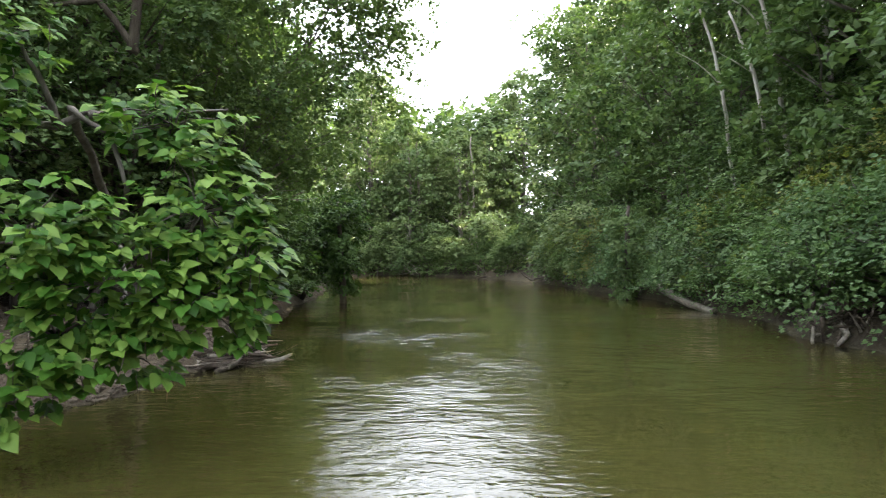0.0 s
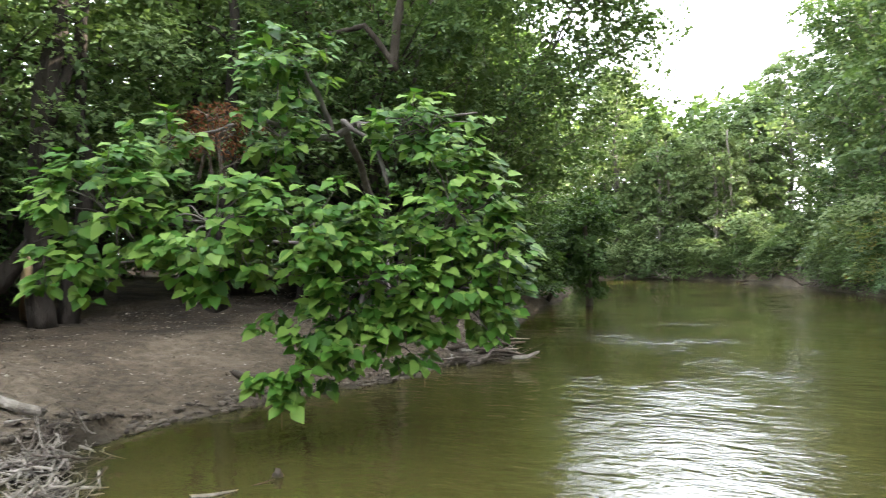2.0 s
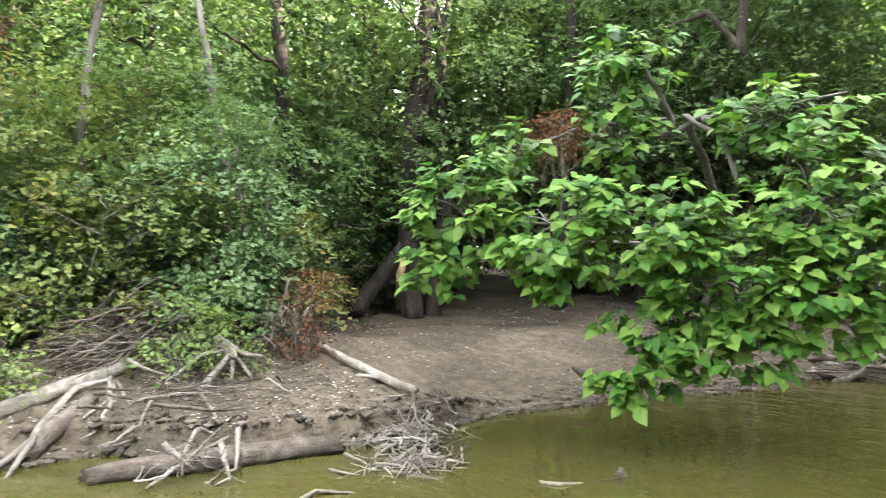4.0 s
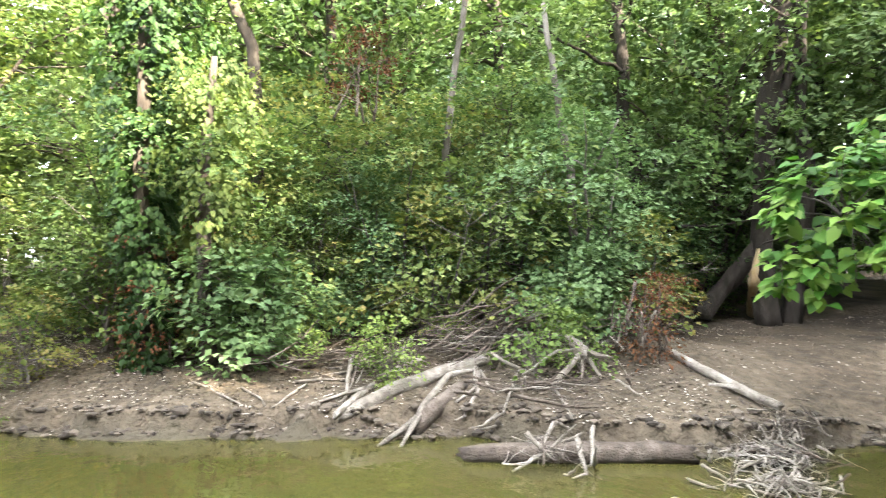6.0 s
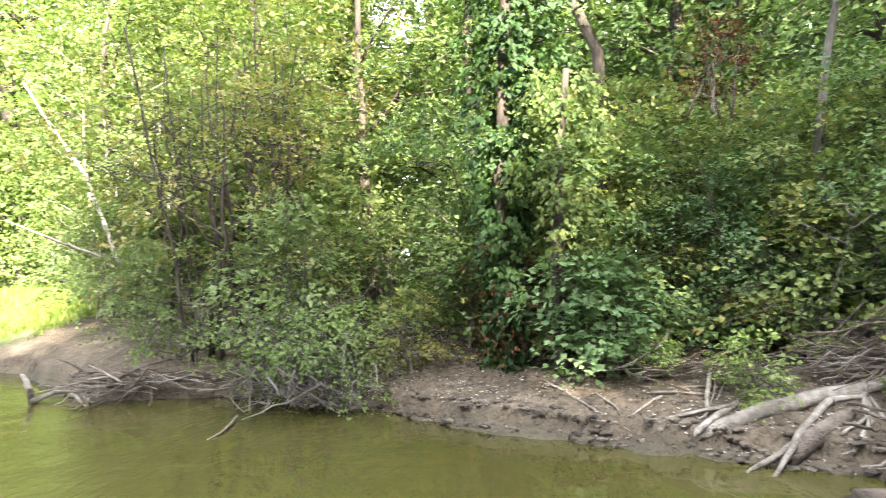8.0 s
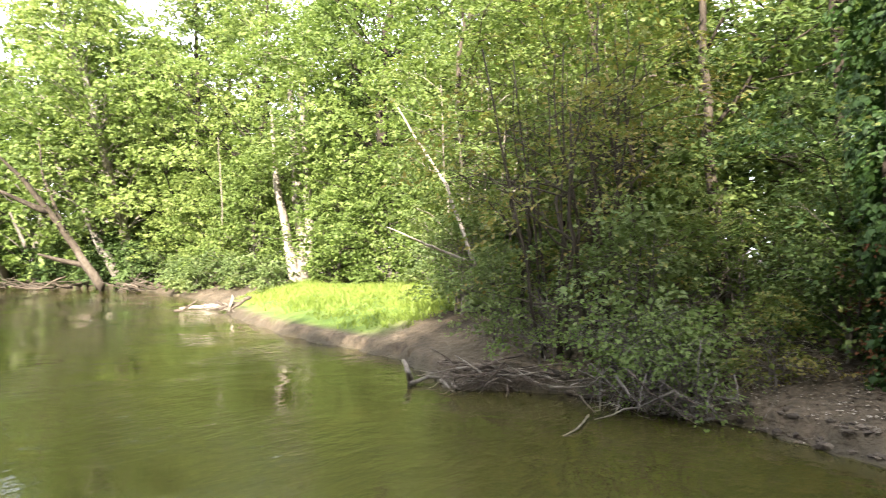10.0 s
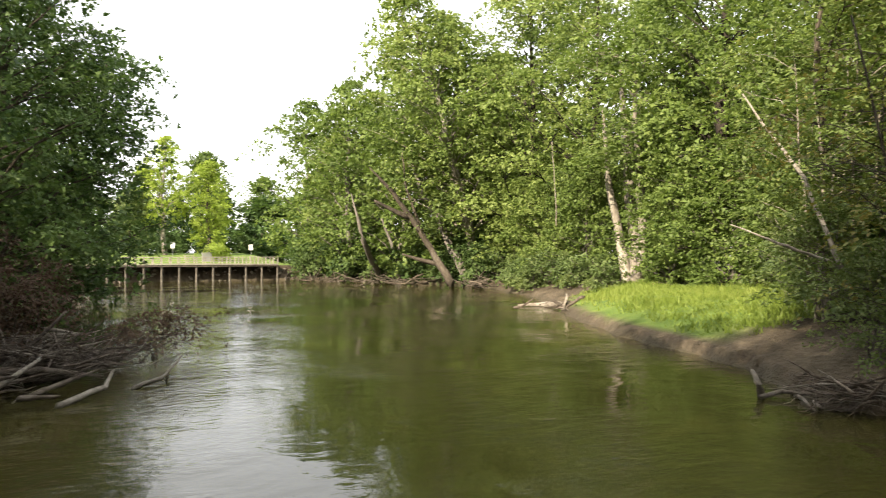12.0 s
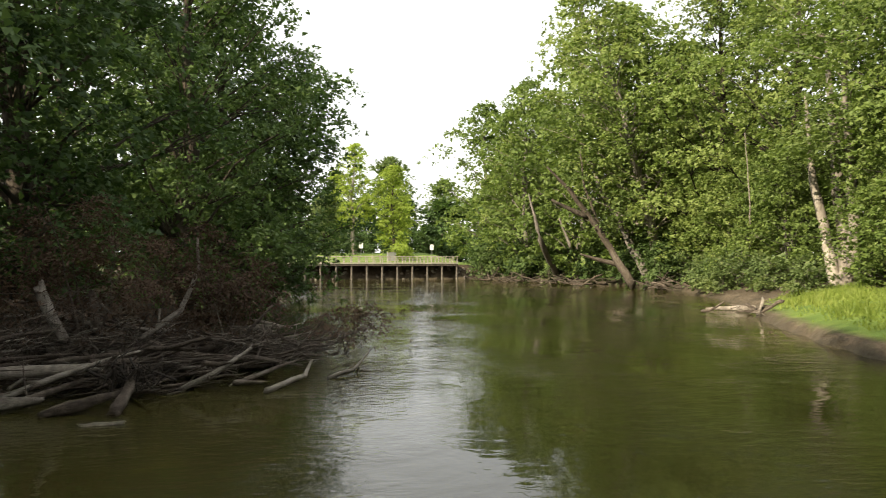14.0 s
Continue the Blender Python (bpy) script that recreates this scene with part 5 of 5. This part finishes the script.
# ---------------------------------------------------------------- east bank, upstream
brush("root_heap", (13.06, 22.23, 0.10), np.array([1.1, .9, .7]), 80, 1.3, .035, DRIFT_DARK, "bleached roots and sticks under the bush", 92, (-.2, -.5, -.5), .8, "roots", .9, .4)
wood("drift_log", [([(12.50, 39.99, 0.90), (12.03, 36.11, 0.60), (12.70, 32.39, 0.05)], [.16, .2, .16]), ([(12.31, 38.86, 0.80), (11.53, 36.21, 1.60)], [.07, .03])], DRIFT, "bleached trunk fallen into the river", "log", 68, 8, .07, group="drift logs")
wood("bleached_root", [([(12.64, 21.83, 0.60), (12.55, 21.37, 0.30), (12.01, 21.03, 0.05)], [.1, .1, .06]), ([(11.80, 21.92, 0.50), (11.36, 21.17, 0.10)], [.06, .05])], DRIFT, "pale thick root at the water", "root", 69, 7, .1)
for i, (c, n, L, h) in enumerate((((13.91, 47.61, 0.50), 45, 1.6, 1.2), ((14.07, 33.24, 0.30), 40, 1.4, .8), ((-0.26, 80.27, 0.30), 40, 2.2, 1.0), ((4.53, 72.61, 0.20), 25, 2.2, .6), ((-4.39, 77.56, 0.20), 30, 2.0, .8), ((8.34, 57.74, 0.30), 35, 2.0, .8))):
    brush("drift_heap", c, np.array([1.4, 1.0, h * .6]), n, L, .05, DRIFT_DARK if i != 4 else DRIFT, "heap of dead branches along the waterline", 93 + i, (.5, -.3, .2), .9, "driftwood", .9, .3)
wood("drift_log", [([(3.47, 69.31, 0.10), (4.46, 69.65, 0.20), (5.30, 67.29, 0.35)], [.09, .08, .03])], DRIFT_DARK, "small pale log on the far bank", "log", 121, 7, .08, group="drift logs")

# ---------------------------------------------------------------- logjam at the east bank, downstream
for i, (c, half, n, L, r, mat) in enumerate((((3.89, -22.10, 0.15), (2.2, 1.0, .8), 190, 2.1, .042, DRIFT_DARK), ((7.95, -23.94, 0.15), (2.6, 1.2, 1.2), 210, 2.2, .05, DRIFT_DARK), ((1.60, -23.14, 0.10), (1.3, 1.0, .45), 130, 1.7, .035, DRIFT_DARK),
                                             ((4.83, -19.34, 0.05), (2.2, .8, .6), 150, 1.6, .042, DRIFT_DARK), ((8.14, -18.97, 0.10), (2.0, 1.5, .9), 110, 2.4, .042, DRIFT_DARK))):
    brush("logjam", c, np.array(half), n, L, r, mat, "jammed heap of weathered branches in the river", 101 + i, (-.9, -.25, .12), .45, "driftwood", .45, .3, .012)
brush("root_plate", (4.35, -17.75, .35), np.array([.6, .4, .45]), 130, .55, .02, BARK_DARK, "dark torn root plate with hanging rootlets", 121, (.1, .3, -.6), .9, "roots", 1.0, .2)
for i, (c, half, n) in enumerate((((3.2, -20.6, .75), (2.4, .9, .5), 120), ((6.6, -20.2, .9), (2.0, 1.0, .7), 120), ((1.2, -22.0, .45), (1.6, .8, .4), 90))):
    brush("twig_heap", c, np.array(half), n, 1.1, .013, DRIFT_DARK, "fine dry twigs caught on the logjam", 122 + i, (-.6, -.2, .3), .9, "twigs", .7, .3)
for i, (line, rad, mat) in enumerate((([(7.19, -17.82, 0.75), (5.93, -18.46, 0.70), (4.85, -19.66, 0.62)], [.12, .11, .08], DRIFT), ([(7.27, -17.06, 0.15), (5.94, -17.35, 0.24)], [.16, .15, .06], DRIFT), ([(5.77, -16.72, 0.05), (4.99, -16.97, 0.20), (4.25, -17.35, 0.40)], [.08, .15, .12, .03], DRIFT_DARK),
                                      ([(7.08, -20.18, 2.58), (6.82, -20.27, 1.79), (6.52, -20.37, 1.20)], [.12, .12, .10], DRIFT), ([(6.23, -21.51, 2.37), (6.13, -21.54, 1.22)], [.10, .12], DRIFT_DARK), ([(3.60, -22.13, 3.86), (3.57, -22.13, 2.89), (3.97, -21.66, 1.79), (4.93, -21.35, 1.06)], [.03, .05, .07, .08], DRIFT),
                                      ([(6.75, -23.10, 0.90), (5.44, -23.48, 1.00), (4.14, -24.45, 1.00)], [.08, .09, .05], DRIFT), ([(-0.07, -20.25, 0.02), (-0.77, -20.75, 0.15), (-1.39, -22.83, 0.45)], [.06, .05, .02], DRIFT), ([(-0.94, -20.90, 0.20), (-0.90, -21.17, 0.00)], [.03, .02], DRIFT),
                                      ([(3.32, -18.26, 0.20), (2.58, -18.39, 0.55), (1.92, -20.25, 0.90)], [.06, .06, .04], DRIFT), ([(2.89, -21.56, 0.60), (1.99, -23.70, 1.00), (0.83, -25.82, 1.00)], [.05, .04, .015], DRIFT), ([(1.43, -18.58, 0.05), (0.52, -19.73, 0.20), (0.36, -20.72, 0.45)], [.06, .05, .03], DRIFT),
                                      ([(0.62, -24.86, 0.35), (-0.75, -26.65, 0.55), (-1.88, -28.04, 0.60)], [.06, .04, .015], DRIFT_DARK), ([(9.11, -22.64, 1.00), (7.83, -23.14, 0.95)], [.15, .12], DRIFT_DARK), ([(4.72, -15.78, 0.00), (3.91, -15.83, 0.03)], [.05, .04], DRIFT), ([(4.37, -16.73, 0.05), (4.25, -17.35, 0.40), (4.33, -18.36, 0.80)], [.14, .12, .05], DRIFT_DARK))):
    wood("drift_log", [(line, rad)], mat, "weathered log jammed in the heap", "log", 150 + i, 8, .09, group="logs of the logjam")
for i, (s, H, R, z, n) in enumerate((((5.99, -21.06, 1.71), 4.4, 1.3, .7, 260), ((7.87, -22.02, 1.66), 3.6, 1.2, .7, 160), ((3.44, -22.15, 1.10), 3.8, 1.1, .5, 230), ((2.13, -23.32, 1.13), 2.7, 1.1, .5, 160), ((-0.72, -25.89, 0.59), 1.5, 1.4, .1, 110), ((5.20, -23.85, 1.48), 3.3, 1.4, .6, 200), ((0.35, -26.41, 0.40), 1.0, .9, .1, 40))):
    dead_bush(s, H, R, LEAF_BROWN, 170 + i, "dead branch with withered brown leaves in the logjam", z, .13, n, 14, "dead_branch", 3)

# ---------------------------------------------------------------- downstream bank, west
wood("pale_trunk", [([(-36.86, -44.76, 0.70), (-38.73, -47.07, 6.06), (-38.70, -47.75, 12.03), (-38.58, -48.49, 20.11)], [.55, .42, .34, .12]), ([(-36.51, -45.21, 0.70), (-37.71, -47.91, 6.06), (-37.16, -48.36, 9.49), (-36.79, -48.64, 15.87)], [.5, .4, .3, .1])], BARK_PALE, "pair of pale sunlit trunks at the meadow", "tree", 180, 10, .05)
wood("leaning_tree", [([(-33.77, -72.10, 0.30), (-32.24, -74.50, 4.45), (-27.76, -75.25, 10.93), (-25.26, -76.14, 13.74)], [.5, .36, .24, .06]), ([(-33.28, -74.03, 2.60), (-30.94, -75.06, 3.23), (-29.13, -75.79, 3.85)], [.3, .22, .1]), ([(-29.72, -75.02, 8.04), (-25.43, -75.03, 9.89)], [.3, .1]), ([(-31.72, -74.72, 5.06), (-29.65, -75.59, 11.09), (-29.13, -75.79, 15.90)], [.2, .14, .05])],
     BARK, "thick grey-brown tree leaning over the river", "tree", 181, 10, .05)
wood("leaning_tree", [([(-33.68, -95.76, 0.30), (-27.96, -86.84, 5.91), (-26.57, -87.28, 11.79)], [.42, .3, .05]), ([(-30.93, -83.67, 4.57), (-29.54, -84.18, 8.49)], [.25, .12])], BARK_GREY, "grey leaning trunk at the lower bend", "tree", 182, 8, .05)
single(tree(21, 6.5, .30, 191, LEAF_LIGHT, BARK_GREY, .36, 330, 20, .5, "dome", lean=(7.5, -7.0), clump=2.2, gap=.1, core=.4, simple=True), (-37.6, -75.0), "grey-green tree leaning far out over the river", "tree", 0, WESTW)
single(tree(22, 5.5, .42, 192, LEAF_LIGHT, BARK_PALE, .3, 330, 20, .3, "dome", clump=2.0, gap=.1, core=.4, simple=True), (-36.86, -44.76, 0.70), "sunlit crown above the pale trunks", "tree", 0, WESTW)
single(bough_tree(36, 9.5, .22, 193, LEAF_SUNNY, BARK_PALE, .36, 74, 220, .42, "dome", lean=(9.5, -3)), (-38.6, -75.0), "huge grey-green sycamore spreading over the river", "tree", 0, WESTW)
wood("hanging_vine_stem", [([(-32.46, -49.33, 5.96), (-32.35, -49.40, 9.24), (-32.17, -49.52, 12.98)], [.05, .045, .03])], BARK_PALE, "pale stem hanging among the leaves", "branch", 183, 6)
wood("drift_log", [([(-23.99, -41.43, 0.10), (-25.54, -41.00, 0.15), (-25.23, -38.44, 0.35)], [.08, .14, .16])], DRIFT, "flat pale log at the meadow's point", "log", 184, 8, .08, group="drift logs")
brush("drift_heap", (-24.81, -36.73, 0.20), np.array([1.7, 1.7, .3]), 46, 1.3, .05, DRIFT_DARK, "driftwood heaped at the meadow's point", 185, (.6, .5, .05), .8, "driftwood", .3, .1)
wood("small_stump", [([(-21.98, -26.81, 0.35), (-23.78, -28.93, 0.53)], [.28, .26])], DRIFT_DARK, "cut stump in the grass", "stump", 186, 9, .1)
wood("cut_log", [([(-34.28, -40.35, 1.21), (-33.86, -38.03, 0.99)], [.28, .26])], RAW_WOOD, "reddish-brown log lying in the shade", "log", 187, 8, .06)
for i, (c, n) in enumerate((((-30.38, -80.56, 0.20), 40), ((-27.56, -92.48, 0.20), 40), ((-24.60, -102.69, 0.20), 40), ((-35.31, -65.48, 0.30), 40))):
    brush("drift_heap", c, np.array([4.0, 4.0, .6]), n // 2, 3.2, .07, BARK, "dead branches along the shaded waterline", 188 + i, (.6, -.6, .2), .8, "driftwood", .7, .3)
place(tree(2.6, 1.7, .0, 77, LEAF_WILLOW, BARK_GREY, .24, 70, 22, .05, "bush", stems=4, clump=.9, limbs=3, name="shrub"),
      [(-33.5, -54.5, 1), (-35, -58, 1.2), (-33.8, -50, 1.1), (-36.5, -63, 1.2), (-32.5, -46, 1.0), (-30.5, -40.5, .8)], "pale shrub at the sunlit waterline", "shrub", "shrubs of the lower bend", 32)


def grass_patch():
    rng = np.random.default_rng(9)
    n = 36000
    x, y = rng.uniform(-34, -16, n), rng.uniform(-42, -17.5, n)
    d = shore(x, y)
    edge = 1.2 + .5 * wobble(x * .7, y * .7)
    keep = (d > edge) & (d < 11 + 2 * wobble(x * .4, y * .4)) & (rng.uniform(0, 1, n) < np.clip((d - edge) * .9 + .35 * wobble(x * 1.3, y * 1.3), .05, 1))
    x, y = x[keep], y[keep]
    z = ground_height(x, y)
    n = len(x)
    h = rng.uniform(.08, .36, n) * (1 + .6 * wobble(x * .5, y * .5))
    a_ = rng.uniform(0, 2 * np.pi, n)
    w = rng.uniform(.02, .045, n)
    lean_ = rng.normal(0, .12, (n, 2))
    b = np.stack([x, y, z - .02], -1)
    sd = np.stack([np.cos(a_) * w, np.sin(a_) * w, np.zeros(n)], -1)
    tip = b + np.stack([lean_[:, 0], lean_[:, 1], h], -1)
    v = np.stack([b - sd, b + sd, tip], 1).reshape(-1, 3)
    ob = new("meadow_grass", raw_mesh("meadow_grass", v, np.arange(n * 3).reshape(-1, 3), GRASS))
    tagged(ob, "tall sunlit meadow grass on the bank", "grass", kind="stuff")


grass_patch()


def litter(name, count, area, label, seed, near=(0.12, 4.5), size=.07):
    rng = np.random.default_rng(seed)
    x, y = rng.uniform(area[0], area[1], count * 3), rng.uniform(area[2], area[3], count * 3)
    d = shore(x, y)
    k = (d > near[0]) & (d < near[1])
    x, y = x[k][:count], y[k][:count]
    n = len(x)
    p = np.stack([x, y, ground_height(x, y) + .015], -1)
    tip = rng.normal(size=(n, 3)) * [1, 1, .1]
    ob = new(name, leaves(name, p, tip, np.tile([0, 0, 1.0], (n, 1)), size, LITTER, rng, .7, .0, .15, .25))
    tagged(ob, label, "leaf litter", kind="stuff")


litter("fallen_leaves", 7500, (-19, -9, -9, 7), "pale fallen leaves scattered on the mud", 1)
litter("fallen_leaves", 3800, (-17, -5, 6, 24), "small brown leaves scattered on the sand", 2, (.4, 9))


def mud_clods():
    """Crumbled lumps along the undercut edge of the bank."""
    rng = np.random.default_rng(31)
    bm = bmesh.new()
    bmesh.ops.create_icosphere(bm, subdivisions=1, radius=1)
    ball_v = np.array([v.co[:] for v in bm.verts])
    ball_f = np.array([[v.index for v in f.verts] for f in bm.faces])
    bm.free()
    x, y = rng.uniform(-16, -5, 60000), rng.uniform(-13, 18, 60000)
    d = shore(x, y)
    k = np.flatnonzero((d > .0) & (d < .55))[:1100]
    vs, fs = [], []
    for n, i in enumerate(k):
        s = rng.uniform(.025, .09) * rng.uniform(.6, 1.6, 3) * [1, 1, .6]
        v = ball_v * rng.uniform(.75, 1.2, (len(ball_v), 1)) * s + [x[i], y[i], height(x[i], y[i]) + .01]
        vs.append(v)
        fs.append(ball_f + n * len(ball_v))
    ob = new("mud_clods", raw_mesh("mud_clods", np.concatenate(vs), np.concatenate(fs), MUD))
    tagged(ob, "crumbled lumps of dark mud along the bank", "mud", kind="stuff")


mud_clods()

# ---------------------------------------------------------------- the park downstream: boardwalk, lawn, trees
def boardwalk(y, x0, x1, deck, top):
    root = new("boardwalk")
    root.location = ((x0 + x1) / 2, y, 0)
    cx = root.location[0]
    bm = bmesh.new()
    box(bm, 0, 0, deck - .05, x1 - x0, 4.0, .10)
    part("deck", bm, DECK_WOOD, root)
    for s in (-1, 1):
        bm = bmesh.new()
        box(bm, 0, s * 1.85, deck - .24, x1 - x0 - .1, .09, .26)
        part("beam", bm, DECK_DARK, root)
    n = int((x1 - x0) / 2.4)
    pile = bmesh.new()
    bmesh.ops.create_cone(pile, cap_ends=True, segments=8, radius1=.17, radius2=.15, depth=deck + 1.0)
    pile_me = bpy.data.meshes.new("pile")
    pile.to_mesh(pile_me)
    pile.free()
    pile_me.materials.append(BARK_GREY)
    post = bmesh.new()
    box(post, 0, 0, 0, .15, .15, top - deck, .015)
    post_me = bpy.data.meshes.new("rail_post")
    post.to_mesh(post_me)
    post.free()
    post_me.materials.append(DECK_WOOD)
    for s in (-1, 1):
        for i in range(n + 1):
            x = x0 + .15 + i * (x1 - x0 - .3) / n - cx
            mesh_part("pile", pile_me, root).location = (x, s * 1.6, (deck - 1.0) / 2 - .12)
            mesh_part("rail_post", post_me, root).location = (x, s * 1.9, (deck + top) / 2)
            if i < n:
                mesh_part("rail_post", post_me, root).location = (x + 1.2, s * 1.9, (deck + top) / 2)
        for k, (zz, hh) in enumerate(((top, .10), (top - .35, .05), (top - .68, .05), (top - .98, .05))):
            bm = bmesh.new()
            box(bm, 0, s * 1.99, zz, x1 - x0, .05 if k else .16, hh)
            part("rail", bm, DECK_WOOD, root)
    return tagged(root, "weathered timber boardwalk with railing on piles over the water", "boardwalk")


boardwalk(-114.2, -22.3, 29.5, 2.6, 3.7)


def sign(spot, bars):
    x, y, z = spot
    root = new("park_sign")
    g = height(x, y)
    root.location = (x, y, g)
    bm = bmesh.new()
    box(bm, 0, 0, (z - g) / 2, .09, .07, z - g, .01)
    part("post", bm, POST_GREY, root)
    bm = bmesh.new()
    box(bm, 0, .06, z - g - .45, .75, .03, 1.1, .01)
    panel = part("panel", bm, SIGN_WHITE, root, "white sign panel")
    for k in range(bars):
        bm = bmesh.new()
        box(bm, 0, .08, z - g - .22 - k * .2, .45, .008, .06)
        part("line", bm, DECK_DARK, panel)
    return tagged(root, "white park notice sign on a metal post", "sign", "park signs")


sign((-8.23, -142.16, 6.52), 3)
sign((-22.52, -140.57, 6.19), 3)
box_at = (-12.95, -127.73, 4.23)
cabinet = new("service_box")
cabinet.location = (box_at[0], box_at[1], height(box_at[0], box_at[1]))
bm = bmesh.new()
box(bm, 0, 0, .75, 1.6, .8, 1.5, .05)
part("body", bm, POST_GREY, cabinet)
bm = bmesh.new()
box(bm, 0, 0, 1.54, 1.75, .95, .07, .02)
part("lid", bm, POST_GREY, cabinet)
tagged(cabinet, "grey metal service box on the lawn", "box")


def bench(spot):
    root = new("picnic_bench")
    root.location = (spot[0], spot[1], height(spot[0], spot[1]))
    for name, args in (("tabletop", (0, 0, .74, 1.9, .75, .06)), ("seat", (0, .68, .44, 1.9, .26, .05)), ("seat", (0, -.68, .44, 1.9, .26, .05)), ("leg", (-.7, 0, .36, .08, 1.4, .72)), ("leg", (.7, 0, .36, .08, 1.4, .72))):
        bm = bmesh.new()
        box(bm, *args, .01)
        part(name, bm, DECK_WOOD, root)
    return tagged(root, "wooden picnic bench on the lawn", "bench", "picnic benches")


bench((-10.55, -133.98, 4.06))
bench((-21.38, -129.61, 3.72))
single(tree(3.0, 2.4, .0, 201, LEAF_LIME, BARK, .22, 130, 26, .05, "bush", stems=3, clump=1.0, limbs=3, name="shrub"), (-15.15, -129.50, 4.77), "clipped round yellow-green bush on the lawn", "shrub")
single(bough_tree(20, 5.2, .14, 202, LEAF_LIME, BARK, .34, 64, 150, .25, "dome", spread=.4, fill=4), (-15.93, -150.54, 5.64), "neat bright green park tree", "tree", 0, PARK)
single(bough_tree(25, 4.6, .24, 203, LEAF_LIME, BARK_PALE, .40, 42, 110, .28, "dome", fill=4), (-7.43, -151.22, 5.63), "open-crowned yellow-green park tree", "tree", 0, PARK)
single(tree(13, 4.4, .05, 204, LEAF_WILLOW, BARK, .5, 220, 24, .25, "dome", clump=1.8, simple=True), (-1.07, -153.40, 5.64), "pale rounded park tree", "tree", 0, PARK)
place(tree(16, 6, .0, 205, LEAF_DARK, BARK, .95, 200, 13, .25, clump=2.4, limbs=3, simple=True),
      [(-2, -182, 1), (-12, -186, .9), (-22, -184, 1), (-32, -182, 1.05), (-42, -180, 1.1), (8, -184, 1), (18, -182, 1.1), (28, -176, 1.1), (38, -170, 1), (-52, -172, 1.1), (48, -160, 1.1), (-38, -150, .95), (-46, -138, 1.1), (-35, -135, .9), (62, -150, 1.2), (-7, -172, .5), (-17, -174, .45), (-26, -172, .5), (3, -174, .5), (12, -172, .5), (-34, -168, .5), (22, -168, .5), (-20, -166, .3), (-16, -167, .32), (-12, -166, .3), (-8, -168, .33), (-4, -166, .3), (0, -167, .3), (4, -166, .32), (-24, -167, .32), (-29, -166, .35)],
      "dark park woodland tree", "tree", "woods behind the park", 33)
place(tree(30, 8, .1, 206, LEAF_WILLOW, BARK, .9, 240, 22, .4, clump=3.2, simple=True), [(-22, -215, 1), (-36, -200, .8), (12, -210, .75), (30, -205, .8), (-6, -228, .9)],
      "tall hazy green tree far behind the lawn", "tree", "woods behind the park", 34)


def rocks():
    rng = np.random.default_rng(12)
    shapes = []
    for i in range(4):
        bm = bmesh.new()
        bmesh.ops.create_icosphere(bm, subdivisions=1, radius=1)
        for v in bm.verts:
            v.co *= rng.uniform(.7, 1.2)
            v.co.z *= .6
        me = bpy.data.meshes.new("rock")
        bm.to_mesh(me)
        bm.free()
        me.materials.append(STONE)
        shapes.append(me)
    spots = [(rng.uniform(-27, 30), -114.7 + rng.normal(0, .45)) for _ in range(110)] + [(-28 - .55 * k + rng.normal(0, .7), -104 + k * .75 + rng.normal(0, .8)) for k in range(14)]
    for i, (x, y) in enumerate(spots):
        ob = new("rock", shapes[i % 4])
        s = rng.uniform(.14, .42)
        ob.matrix_basis = pose(x, y, max(height(x, y), 0) + .05, 0, 0, rng.uniform(0, 360)) @ Matrix.Diagonal((s, s * rng.uniform(.7, 1.2), s, 1))
        tagged(ob, "rough grey-brown stone of the embankment", "rock", "stones of the embankment")


rocks()
